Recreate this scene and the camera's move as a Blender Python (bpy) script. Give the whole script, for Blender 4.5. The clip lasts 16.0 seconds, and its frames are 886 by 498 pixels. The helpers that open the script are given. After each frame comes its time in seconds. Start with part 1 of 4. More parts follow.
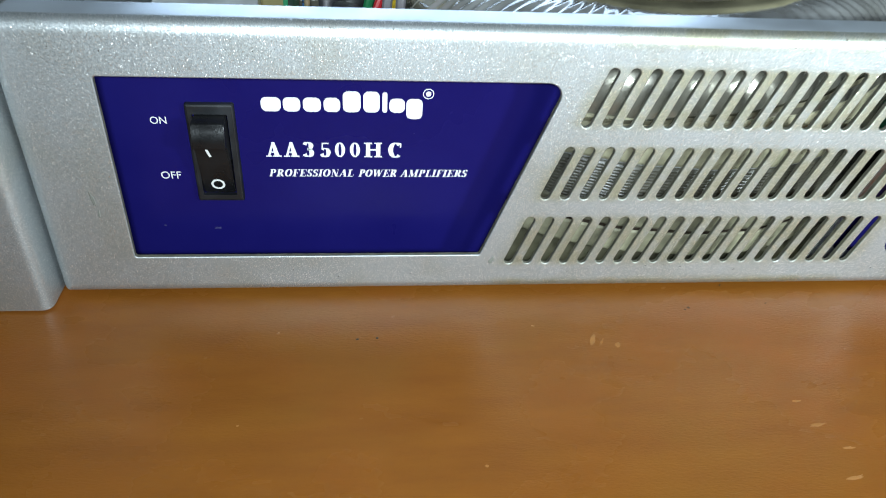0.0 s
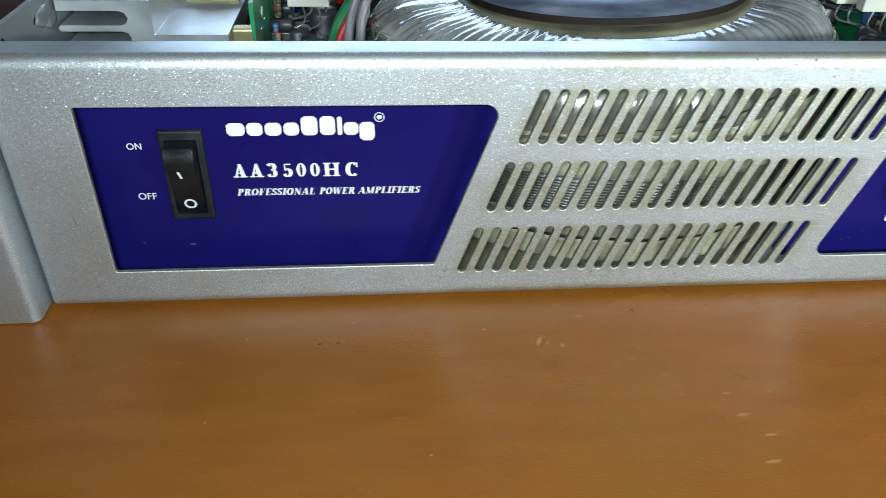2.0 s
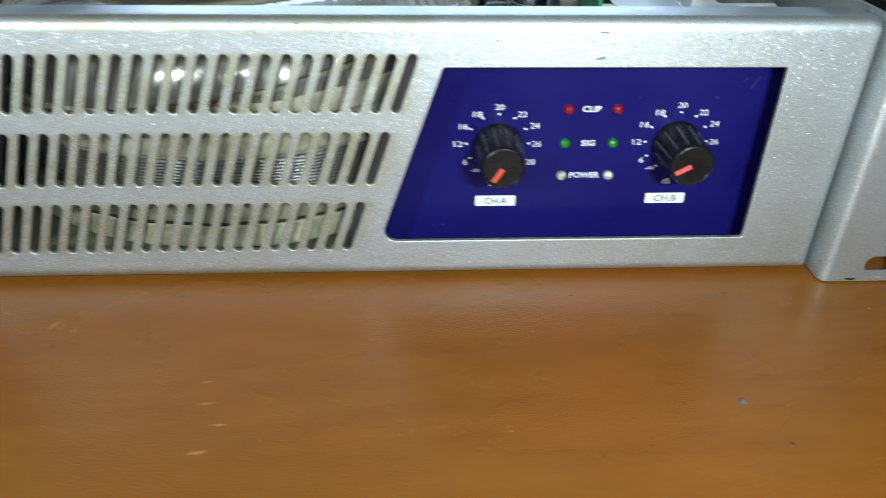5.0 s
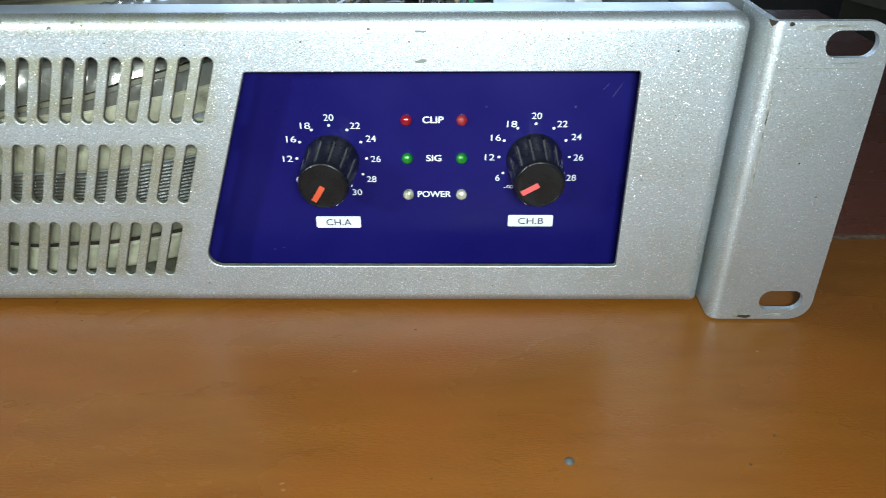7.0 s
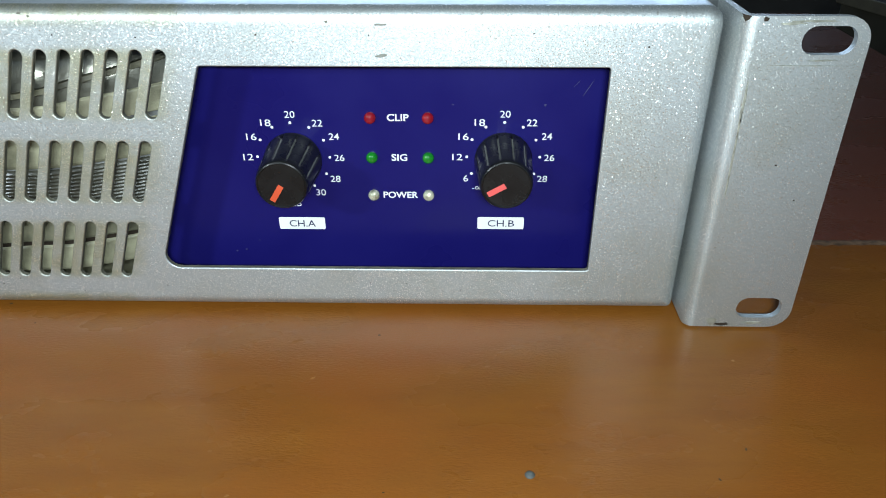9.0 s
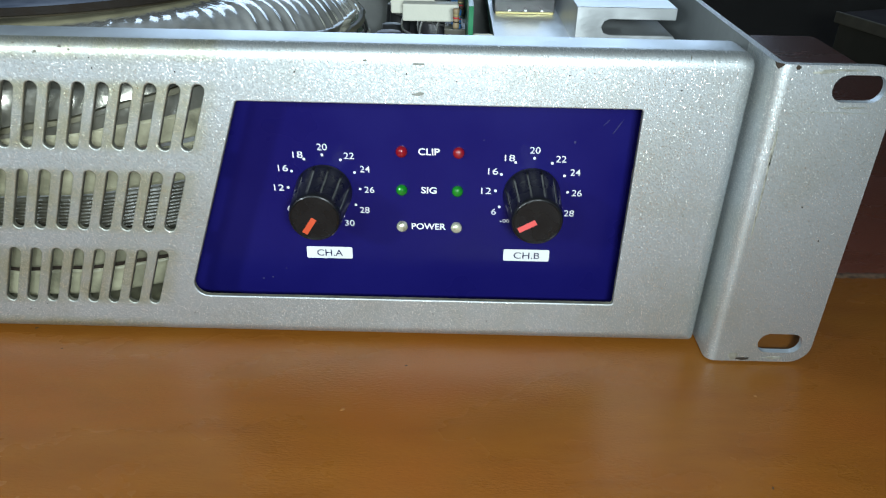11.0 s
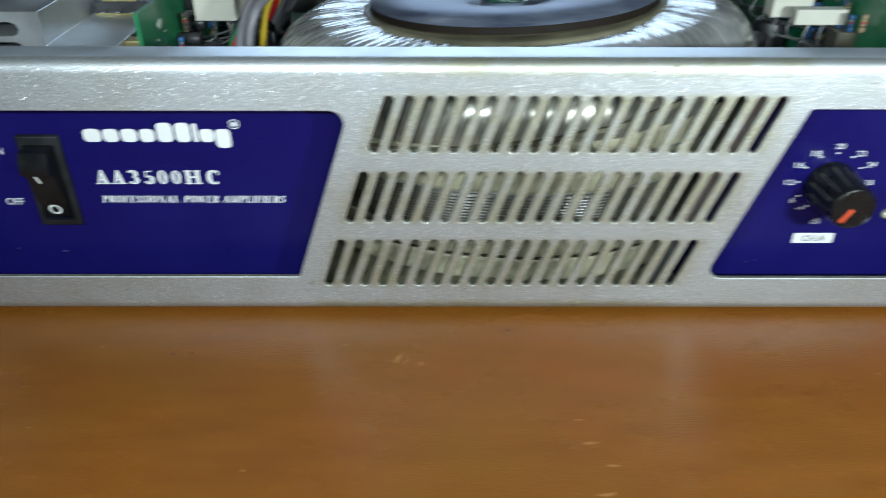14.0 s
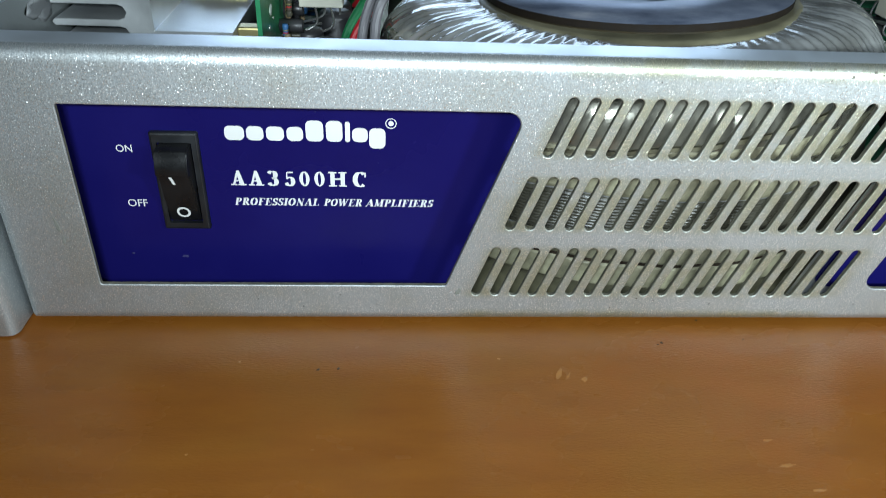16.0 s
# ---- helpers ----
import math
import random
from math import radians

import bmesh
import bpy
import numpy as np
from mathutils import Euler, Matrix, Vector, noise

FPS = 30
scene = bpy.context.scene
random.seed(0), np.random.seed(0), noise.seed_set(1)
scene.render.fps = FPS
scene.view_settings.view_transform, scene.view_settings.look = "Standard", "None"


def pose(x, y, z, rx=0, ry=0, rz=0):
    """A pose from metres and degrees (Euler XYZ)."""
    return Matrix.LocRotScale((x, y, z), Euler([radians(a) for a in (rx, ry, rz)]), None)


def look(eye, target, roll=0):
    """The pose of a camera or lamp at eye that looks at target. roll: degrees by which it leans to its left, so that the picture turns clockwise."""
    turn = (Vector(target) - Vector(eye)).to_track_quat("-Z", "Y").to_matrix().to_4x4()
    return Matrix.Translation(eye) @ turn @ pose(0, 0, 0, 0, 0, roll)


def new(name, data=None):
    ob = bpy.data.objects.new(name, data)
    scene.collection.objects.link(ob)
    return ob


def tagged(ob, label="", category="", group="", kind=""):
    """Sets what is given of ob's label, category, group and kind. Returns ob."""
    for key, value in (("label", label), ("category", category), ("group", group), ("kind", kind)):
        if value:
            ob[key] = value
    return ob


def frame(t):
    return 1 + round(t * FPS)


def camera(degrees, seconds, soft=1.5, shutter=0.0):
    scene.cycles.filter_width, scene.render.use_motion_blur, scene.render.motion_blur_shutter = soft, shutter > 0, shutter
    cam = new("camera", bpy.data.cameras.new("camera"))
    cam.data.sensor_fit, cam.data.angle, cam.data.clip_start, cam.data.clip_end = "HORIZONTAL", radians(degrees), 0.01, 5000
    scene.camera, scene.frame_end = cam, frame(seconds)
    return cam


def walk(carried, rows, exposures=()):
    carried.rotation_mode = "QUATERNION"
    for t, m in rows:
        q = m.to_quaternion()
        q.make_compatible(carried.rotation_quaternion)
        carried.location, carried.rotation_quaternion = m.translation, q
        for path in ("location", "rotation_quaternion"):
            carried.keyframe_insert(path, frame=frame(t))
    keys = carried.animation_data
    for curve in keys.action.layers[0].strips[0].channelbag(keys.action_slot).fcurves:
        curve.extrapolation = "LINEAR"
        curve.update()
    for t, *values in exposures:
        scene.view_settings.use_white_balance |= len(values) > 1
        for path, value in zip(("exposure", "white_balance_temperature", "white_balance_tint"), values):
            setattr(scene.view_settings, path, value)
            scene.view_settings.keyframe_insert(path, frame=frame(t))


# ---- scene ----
cam = camera(62.00, 16.0, soft=0.65, shutter=0.8)
ROWS = [
    (0, -0.11396, -0.18685, 0.15660, -7.172, -36.371, -3.877),
    (0.5, -0.11335, -0.19662, 0.15932, -7.310, -34.937, -4.090),
    (1, -0.10975, -0.20205, 0.16367, -6.844, -35.146, -3.270),
    (1.5, -0.10516, -0.20313, 0.16392, -6.310, -34.848, -2.405),
    (2, -0.09652, -0.20610, 0.16473, -5.798, -34.600, -1.933),
    (2.5, -0.07576, -0.21739, 0.16554, -4.228, -33.642, -1.719),
    (3, -0.03424, -0.22084, 0.16416, -4.868, -34.554, -2.247),
    (3.5, 0.00627, -0.21394, 0.16409, -3.156, -34.120, -1.216),
    (4, 0.03265, -0.21200, 0.15727, -3.558, -33.763, -1.088),
    (4.5, 0.05007, -0.21381, 0.15492, -4.059, -32.672, -1.252),
    (5, 0.06750, -0.21154, 0.14770, -3.164, -32.725, -0.986),
    (5.2, 0.08070, -0.20870, 0.14470, -2.800, -32.230, -1.040),
    (7.3, 0.13960, -0.18750, 0.13450, 1.150, -31.050, 0.580),
    (7.5, 0.14381, -0.18703, 0.13386, 1.151, -30.985, 0.582),
    (7.7, 0.14546, -0.18616, 0.13205, 1.061, -30.829, 0.566),
    (8, 0.14743, -0.18189, 0.12857, 1.184, -30.381, 0.584),
    (8.2, 0.14743, -0.18189, 0.12857, 1.480, -30.749, 0.584),
    (10.3, 0.13640, -0.18300, 0.13450, 0.330, -30.520, -0.750),
    (10.5, 0.13610, -0.18284, 0.13457, 0.325, -30.335, -0.773),
    (11, 0.13288, -0.18038, 0.13862, 0.212, -30.420, -1.188),
    (11.5, 0.13051, -0.18078, 0.14149, 0.841, -30.325, -0.834),
    (12, 0.12234, -0.18053, 0.14308, 0.575, -30.409, -0.922),
    (12.5, 0.09697, -0.19044, 0.14768, 1.310, -30.293, -0.034),
    (13, 0.04338, -0.20224, 0.15262, 0.086, -31.658, -0.509),
    (13.5, 0.00547, -0.20887, 0.16085, -1.482, -31.711, -1.571),
    (14, -0.03097, -0.20543, 0.15589, -0.208, -32.211, -0.156),
    (14.5, -0.05887, -0.19126, 0.15380, -1.289, -32.840, -1.330),
    (15, -0.07681, -0.18609, 0.16006, -1.823, -33.573, -1.314),
    (15.5, -0.08946, -0.18813, 0.15701, -3.464, -32.807, -2.323),
    (16, -0.09476, -0.18835, 0.15353, -4.461, -33.295, -2.899),
]
EXPOSURES = [(0, -0.20), (1.5, -0.29), (2.5, -0.38), (4.5, -0.54), (5, -0.50), (7.5, -0.49), (8, -0.52), (10.5, -0.63), (12, -0.67), (13, -0.72), (13.5, -0.66), (14.5, -0.58), (15, -0.57), (16, -0.52)]
walk(cam, [(t, pose(x, y, z, 0, 0, yaw) @ pose(0, 0, 0, 90 + pitch) @ pose(0, 0, 0, 0, 0, -roll)) for t, x, y, z, yaw, pitch, roll in ROWS], EXPOSURES)

# ---- light ----
world = bpy.data.worlds.new("world")
scene.world = world
world.use_nodes = True
world.node_tree.nodes["Background"].inputs[0].default_value = (0.5, 0.6, 0.8, 1)
world.node_tree.nodes["Background"].inputs[1].default_value = 0.02


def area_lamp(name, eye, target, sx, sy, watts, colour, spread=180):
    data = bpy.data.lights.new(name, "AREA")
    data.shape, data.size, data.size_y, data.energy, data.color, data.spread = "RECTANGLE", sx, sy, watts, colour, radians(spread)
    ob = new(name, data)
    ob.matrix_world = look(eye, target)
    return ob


# three small unseen lamps added in place of the torch moving with the camera
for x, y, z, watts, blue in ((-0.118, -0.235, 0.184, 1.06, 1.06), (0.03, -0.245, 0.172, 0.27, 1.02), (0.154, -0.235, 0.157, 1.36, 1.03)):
    area_lamp("torch_stand_in", (x, y, z), (x, 0.0, 0.055), 0.045, 0.014, watts, (0.82, 0.975, blue), 150)
# unseen bluish lamp, set where the top surfaces reflect it
area_lamp("unseen_window_light", (0.1, 2.59, 1.0), (0.1, 0.0, 1.0), 2.16, 1.26, 37.0, (0.55, 0.75, 1.0))


# ---- materials ----
def nodes_of(name):
    m = bpy.data.materials.new(name)
    m.use_nodes = True
    return m, m.node_tree.nodes, m.node_tree.links, m.node_tree.nodes["Principled BSDF"]


def coords(N, L, scale=(1, 1, 1)):
    c = N.new("ShaderNodeTexCoord")
    mp = N.new("ShaderNodeMapping")
    mp.inputs["Scale"].default_value = scale
    L.new(c.outputs["Object"], mp.inputs["Vector"])
    return mp.outputs["Vector"]


def noise_tex(N, L, vec, scale, detail=4.0, rough=0.55):
    n = N.new("ShaderNodeTexNoise")
    n.inputs["Scale"].default_value, n.inputs["Detail"].default_value, n.inputs["Roughness"].default_value = scale, detail, rough
    L.new(vec, n.inputs["Vector"])
    return n.outputs["Fac"]


def ramp(N, L, fac, stops):
    r = N.new("ShaderNodeValToRGB")
    while len(r.color_ramp.elements) < len(stops):
        r.color_ramp.elements.new(0.5)
    for e, (p, c) in zip(r.color_ramp.elements, stops):
        e.position, e.color = p, (*c, 1) if len(c) == 3 else c
    L.new(fac, r.inputs["Fac"])
    return r.outputs["Color"]


def remap(N, L, fac, lo, hi, a=0.3, b=0.7):
    m = N.new("ShaderNodeMapRange")
    m.interpolation_type = "SMOOTHSTEP"
    m.inputs[1].default_value, m.inputs[2].default_value, m.inputs[3].default_value, m.inputs[4].default_value = a, b, lo, hi
    L.new(fac, m.inputs[0])
    return m.outputs[0]


def mix(N, L, fac, a, b):
    m = N.new("ShaderNodeMix")
    m.data_type = "RGBA"
    L.new(fac, m.inputs[0])
    for sock, v in ((m.inputs[6], a), (m.inputs[7], b)):
        if isinstance(v, tuple):
            sock.default_value = (*v, 1)
        else:
            L.new(v, sock)
    return m.outputs[2]


def bump(N, L, bsdf, height, strength, dist):
    b = N.new("ShaderNodeBump")
    b.inputs["Strength"].default_value, b.inputs["Distance"].default_value = strength, dist
    L.new(height, b.inputs["Height"])
    L.new(b.outputs["Normal"], bsdf.inputs["Normal"])


def simple(name, colour, rough=0.5, metal=0.0, var=0.15, scale=60, bumpy=0.0, coat=0.0, spec=0.5):
    """Plain paint, plastic or metal with mottling at two scales."""
    m, N, L, B = nodes_of(name)
    v = coords(N, L)
    a = noise_tex(N, L, v, scale, 3)
    b = noise_tex(N, L, v, scale * 14, 2)
    dark = tuple(c * (1 - var) for c in colour)
    light = tuple(min(1, c * (1 + var)) for c in colour)
    c1 = ramp(N, L, a, [(0.3, dark), (0.7, light)])
    L.new(mix(N, L, remap(N, L, b, 0.0, 0.35), c1, colour), B.inputs["Base Color"])
    L.new(remap(N, L, a, max(0.02, rough * 0.8), min(1, rough * 1.2)), B.inputs["Roughness"])
    B.inputs["Metallic"].default_value = metal
    B.inputs["Coat Weight"].default_value = coat
    B.inputs["Specular IOR Level"].default_value = spec
    if bumpy:
        bump(N, L, B, b, bumpy, 0.0004)
    return m


def flake_paint():
    """Silver metallic paint: a soft sheen of fine flakes, a few of which stand at steep angles and sparkle, with faint grime."""
    m, N, L, B = nodes_of("silver_flake_paint")
    v = coords(N, L)
    geo = N.new("ShaderNodeNewGeometry")
    cells, leans = [], []
    for scale, lean, sparse in ((5200, 0.13, False), (5600, 0.41, True)):
        vor = N.new("ShaderNodeTexVoronoi")
        vor.inputs["Scale"].default_value = scale
        L.new(v, vor.inputs["Vector"])
        sub = N.new("ShaderNodeVectorMath")
        sub.operation = "SUBTRACT"
        sub.inputs[1].default_value = (0.5, 0.5, 0.5)
        L.new(vor.outputs["Color"], sub.inputs[0])
        sep = N.new("ShaderNodeSeparateColor")
        L.new(vor.outputs["Color"], sep.inputs[0])
        mul = N.new("ShaderNodeVectorMath")
        mul.operation = "SCALE"
        mul.inputs["Scale"].default_value = lean
        if sparse:
            # only one flake in eight stands up
            L.new(remap(N, L, sep.outputs[1], 0.0, lean, 0.86, 0.90), mul.inputs["Scale"])
        L.new(sub.outputs[0], mul.inputs[0])
        cells.append(sep)
        leans.append(mul.outputs[0])
    normal = geo.outputs["Normal"]
    for lean in leans:
        add = N.new("ShaderNodeVectorMath")
        L.new(normal, add.inputs[0])
        L.new(lean, add.inputs[1])
        normal = add.outputs[0]
    unit = N.new("ShaderNodeVectorMath")
    unit.operation = "NORMALIZE"
    L.new(normal, unit.inputs[0])
    L.new(unit.outputs[0], B.inputs["Normal"])
    grime = noise_tex(N, L, v, 35, 5, 0.6)
    base = ramp(N, L, cells[0].outputs[0], [(0.0, (0.40, 0.425, 0.44)), (0.5, (0.47, 0.50, 0.508)), (1.0, (0.54, 0.57, 0.575))])
    fleck = mix(N, L, remap(N, L, cells[1].outputs[1], 0.0, 1.0, 0.86, 0.90), base, (0.9, 0.9, 0.88))
    tint = ramp(N, L, grime, [(0.34, (0.92, 0.90, 0.85)), (0.55, (1.0, 1.0, 1.0))])
    # yellowish dust drawn out by the fan clings to the bars between the slots
    xyz = N.new("ShaderNodeSeparateXYZ")
    L.new(v, xyz.inputs[0])
    def calc(op, p, q):
        """A Math node on sockets or numbers."""
        k = N.new("ShaderNodeMath")
        k.operation = op
        for i, value in enumerate((p, q)):
            if isinstance(value, float):
                k.inputs[i].default_value = value
            else:
                L.new(value, k.inputs[i])
        return k.outputs[0]

    along = calc("SUBTRACT", xyz.outputs[0], calc("MULTIPLY", xyz.outputs[2], 0.342))
    rows = calc("PINGPONG", calc("SUBTRACT", xyz.outputs[2], 0.00855), 0.0123)
    dust = remap(N, L, noise_tex(N, L, v, 110, 4, 0.6), 0.3, 1.0, 0.3, 0.65)
    dust = calc("MULTIPLY", dust, remap(N, L, rows, 0.0, 1.0, 0.0015, 0.0045))
    dust = calc("MULTIPLY", dust, remap(N, L, along, 0.0, 1.0, -0.080, -0.073))
    dust = calc("MULTIPLY", dust, remap(N, L, along, 1.0, 0.0, 0.043, 0.050))
    tint = mix(N, L, dust, tint, (0.80, 0.745, 0.555))
    mul = N.new("ShaderNodeMix")
    mul.data_type, mul.blend_type = "RGBA", "MULTIPLY"
    mul.inputs[0].default_value = 1.0
    L.new(fleck, mul.inputs[6])
    L.new(tint, mul.inputs[7])
    L.new(mul.outputs[2], B.inputs["Base Color"])
    B.inputs["Metallic"].default_value = 0.92
    L.new(remap(N, L, cells[1].outputs[1], 0.55, 0.36, 0.86, 0.90), B.inputs["Roughness"])
    return m


def table_wood(name="lacquered_wood", tone=(1.0, 1.0, 1.0), gloss=0.19):
    """Orange-brown lacquered wood with faint grain along x, cloudy stain and pores."""
    m, N, L, B = nodes_of(name)
    v = coords(N, L, (1, 4, 1))
    grain = noise_tex(N, L, v, 30, 7, 0.6)
    pores = noise_tex(N, L, coords(N, L, (1, 10, 1)), 420, 4, 0.65)
    cloud = noise_tex(N, L, coords(N, L, (1, 1.6, 1)), 11, 5, 0.6)
    c = ramp(N, L, grain, [(0.25, (0.132, 0.0425, 0.0050)), (0.5, (0.153, 0.0515, 0.0062)), (0.75, (0.172, 0.060, 0.0075))])
    c = mix(N, L, remap(N, L, cloud, 0.0, 0.55, 0.48, 0.68), c, (0.176, 0.050, 0.006))
    c = mix(N, L, remap(N, L, cloud, 0.45, 0.0, 0.32, 0.5), c, (0.148, 0.061, 0.0078))
    c = mix(N, L, remap(N, L, pores, 0.0, 0.35, 0.6, 0.75), c, (0.06, 0.018, 0.002))
    mul = N.new("ShaderNodeMix")
    mul.data_type, mul.blend_type = "RGBA", "MULTIPLY"
    mul.inputs[0].default_value = 1.0
    mul.inputs[7].default_value = (*tone, 1)
    L.new(c, mul.inputs[6])
    L.new(mul.outputs[2], B.inputs["Base Color"])
    L.new(remap(N, L, cloud, 0.22, 0.32, 0.2, 0.8), B.inputs["Roughness"])
    B.inputs["Specular IOR Level"].default_value = gloss
    B.inputs["Coat Weight"].default_value = 0.12
    B.inputs["Coat Roughness"].default_value = 0.6
    peel = noise_tex(N, L, coords(N, L, (1, 2.6, 1)), 620, 3, 0.6)
    bump(N, L, B, peel, 0.30, 0.0004)
    return m


def film_wrap(name, dark, light):
    """Clear insulating film wound tightly over pale tape: glossy, with sharp fine creases."""
    m, N, L, B = nodes_of(name)
    v = coords(N, L)
    a = noise_tex(N, L, v, 60, 4)
    crease = noise_tex(N, L, v, 300, 3, 0.6)
    L.new(ramp(N, L, a, [(0.32, dark), (0.68, light)]), B.inputs["Base Color"])
    B.inputs["Metallic"].default_value = 0.45
    L.new(remap(N, L, crease, 0.12, 0.26), B.inputs["Roughness"])
    B.inputs["Coat Weight"].default_value = 1.0
    B.inputs["Coat Roughness"].default_value = 0.035
    bump(N, L, B, crease, 0.12, 0.0005)
    return m


def steel_plate():
    """Blue-grey pressed steel, mottled, with the window's bluish reflection put into its colour."""
    m, N, L, B = nodes_of("sky_tinted_steel")
    v = coords(N, L)
    a = noise_tex(N, L, v, 45, 5, 0.6)
    b = noise_tex(N, L, v, 700, 2)
    L.new(ramp(N, L, a, [(0.3, (0.08, 0.10, 0.15)), (0.45, (0.14, 0.165, 0.23)), (0.58, (0.20, 0.23, 0.30)), (0.72, (0.34, 0.36, 0.42))]), B.inputs["Base Color"])
    B.inputs["Metallic"].default_value = 0.6
    L.new(remap(N, L, a, 0.34, 0.5), B.inputs["Roughness"])
    bump(N, L, B, b, 0.15, 0.0002)
    return m


SILVER = flake_paint()
WOOD = table_wood()
# rear wood: the light's falloff is put into a darker, redder colour
REARWOOD = table_wood("dimmed_rear_wood", (0.75, 0.6, 2.2), 0.6)
FILM = film_wrap("winding_film", (0.26, 0.26, 0.245), (0.55, 0.56, 0.55))
# same film, coloured darker for the shade on the winding's side
SIDEFILM = film_wrap("shaded_side_film", (0.09, 0.086, 0.068), (0.30, 0.285, 0.23))
DISC = steel_plate()
BLUE = simple("blue_gloss_plate", (0.0050, 0.0041, 0.064), 0.32, 0, 0.1, 30, 0, 0.0, 0.17)
ZINC = simple("zinc_sheet", (0.50, 0.51, 0.50), 0.42, 0.65, 0.18, 40, 0.1)
TRAY = simple("dusty_yellow_zinc", (0.20, 0.188, 0.12), 0.5, 0.4, 0.25, 40, 0.1)
ALU = simple("milled_aluminium", (0.60, 0.62, 0.62), 0.38, 0.8, 0.15, 50, 0.1)
BLACK = simple("black_plastic", (0.006, 0.0062, 0.0066), 0.3, 0, 0.3, 120, 0.12, 0, 0.35)
BEZEL = simple("satin_black_plastic", (0.0075, 0.0085, 0.010), 0.45, 0, 0.3, 120, 0.1)
WHITE = simple("white_print", (0.56, 0.57, 0.55), 0.5, 0, 0.03)
NAVY = simple("navy_print", (0.012, 0.012, 0.05), 0.5, 0, 0.1)
ORANGE = simple("orange_red_print", (0.42, 0.055, 0.02), 0.45, 0, 0.1)
PINK = simple("coral_red_print", (0.48, 0.065, 0.06), 0.45, 0, 0.1)
PCB = simple("green_circuit_board", (0.014, 0.16, 0.065), 0.35, 0, 0.3, 80, 0.1, 0.2)
GROOVE = simple("lit_groove_plastic", (0.11, 0.112, 0.105), 0.5, 0, 0.35, 300, 0.1)
CERAMIC = simple("white_ceramic", (0.50, 0.49, 0.41), 0.65, 0, 0.08, 90, 0.2)
BRASS = simple("brass", (0.42, 0.36, 0.17), 0.38, 0.8, 0.15)
RUBBER = simple("brown_gasket", (0.024, 0.018, 0.008), 0.75, 0, 0.4, 90, 0.3, 0, 0.2)
DARKPART = simple("dark_component", (0.03, 0.03, 0.032), 0.4, 0, 0.3, 200, 0.1)
TIN = simple("tinned_lead", (0.6, 0.6, 0.58), 0.25, 0.9, 0.1)
W_GREY = simple("grey_wire_jacket", (0.135, 0.13, 0.14), 0.4, 0, 0.1)
W_GREEN = simple("green_wire_jacket", (0.008, 0.13, 0.045), 0.4, 0, 0.1)
W_RED = simple("red_wire_jacket", (0.36, 0.012, 0.018), 0.4, 0, 0.1)
W_YELLOW = simple("yellow_wire_jacket", (0.62, 0.42, 0.02), 0.4, 0, 0.1)
W_BLUE = simple("blue_component", (0.03, 0.11, 0.26), 0.4, 0, 0.1)
TAN = simple("tan_component", (0.22, 0.16, 0.09), 0.45, 0, 0.15)
TAPE = simple("cream_tape", (0.30, 0.28, 0.185), 0.5, 0, 0.5, 130, 0.3)
RIBBED = simple("olive_ribbed_plastic", (0.06, 0.056, 0.04), 0.32, 0, 0.3, 90, 0.2)
SCUFF = simple("pale_scuff", (0.22, 0.092, 0.02), 0.6, 0, 0.3, 400)
RUST = simple("rusty_edge", (0.010, 0.0065, 0.004), 0.7, 0, 0.4, 200, 0.2, 0, 0.2)
DUST = simple("grey_dust", (0.014, 0.013, 0.075), 0.8, 0, 0.2, 400)
PELLET = simple("grey_dust_pellet", (0.045, 0.050, 0.048), 0.7, 0, 0.5, 900, 0.2)
SMUDGE = simple("grey_smudge", (0.15, 0.15, 0.13), 0.7, 0.1, 0.2, 500)
CHIP = simple("dull_chipped_paint", (0.13, 0.125, 0.10), 0.8, 0, 0.3, 500)
YELLOWED = simple("yellowed_wear", (0.40, 0.40, 0.34), 0.45, 0.7, 0.3, 500)
GRIME = simple("dark_grime", (0.03, 0.022, 0.016), 0.9, 0, 0.4, 300, 0, 0, 0.1)
RIM = simple("smooth_lit_silver", (0.60, 0.65, 0.69), 0.36, 0.7, 0.06, 60, 0.05)
OLIVE = simple("olive_tape_and_shade", (0.13, 0.118, 0.072), 0.6, 0, 0.6, 45, 0.2)
SILICONE = simple("clear_silicone", (0.17, 0.175, 0.18), 0.3, 0, 0.2, 80, 0.2, 0.3)
SOLDER = simple("whitish_flux", (0.36, 0.42, 0.36), 0.5, 0, 0.3, 200, 0.2)
DULL = simple("dull_bare_sheet", (0.20, 0.215, 0.215), 0.5, 0.4, 0.3, 30, 0.15)
CAPGREEN = simple("dark_green_plastic", (0.01, 0.045, 0.03), 0.3, 0, 0.3, 120, 0.1)
FOIL = simple("white_foil", (0.72, 0.76, 0.80), 0.3, 0.3, 0.1, 90, 0.1)
BRONZE = simple("bronze_plating", (0.28, 0.245, 0.20), 0.32, 0.8, 0.2, 60, 0.1)
DARKTAPE = simple("dark_olive_tape", (0.19, 0.178, 0.118), 0.4, 0, 0.5, 150, 0.2)
FILLER = simple("crumbled_filler", (0.12, 0.072, 0.045), 0.9, 0, 0.7, 420, 0, 0, 0.1)
CUT_SHADE = simple("shaded_cut_edge", (0.10, 0.096, 0.072), 0.6, 0.1, 0.5, 300, 0.2)
CREAMTAPE = simple("aged_cream_tape", (0.27, 0.252, 0.165), 0.5, 0, 0.5, 130, 0.3)
PLASTER = simple("wall_plaster", (0.30, 0.29, 0.27), 0.9, 0, 0.12, 4, 0.2)
FLOORM = simple("dark_floor_tile", (0.065, 0.036, 0.032), 0.6, 0, 0.3, 6, 0.1)
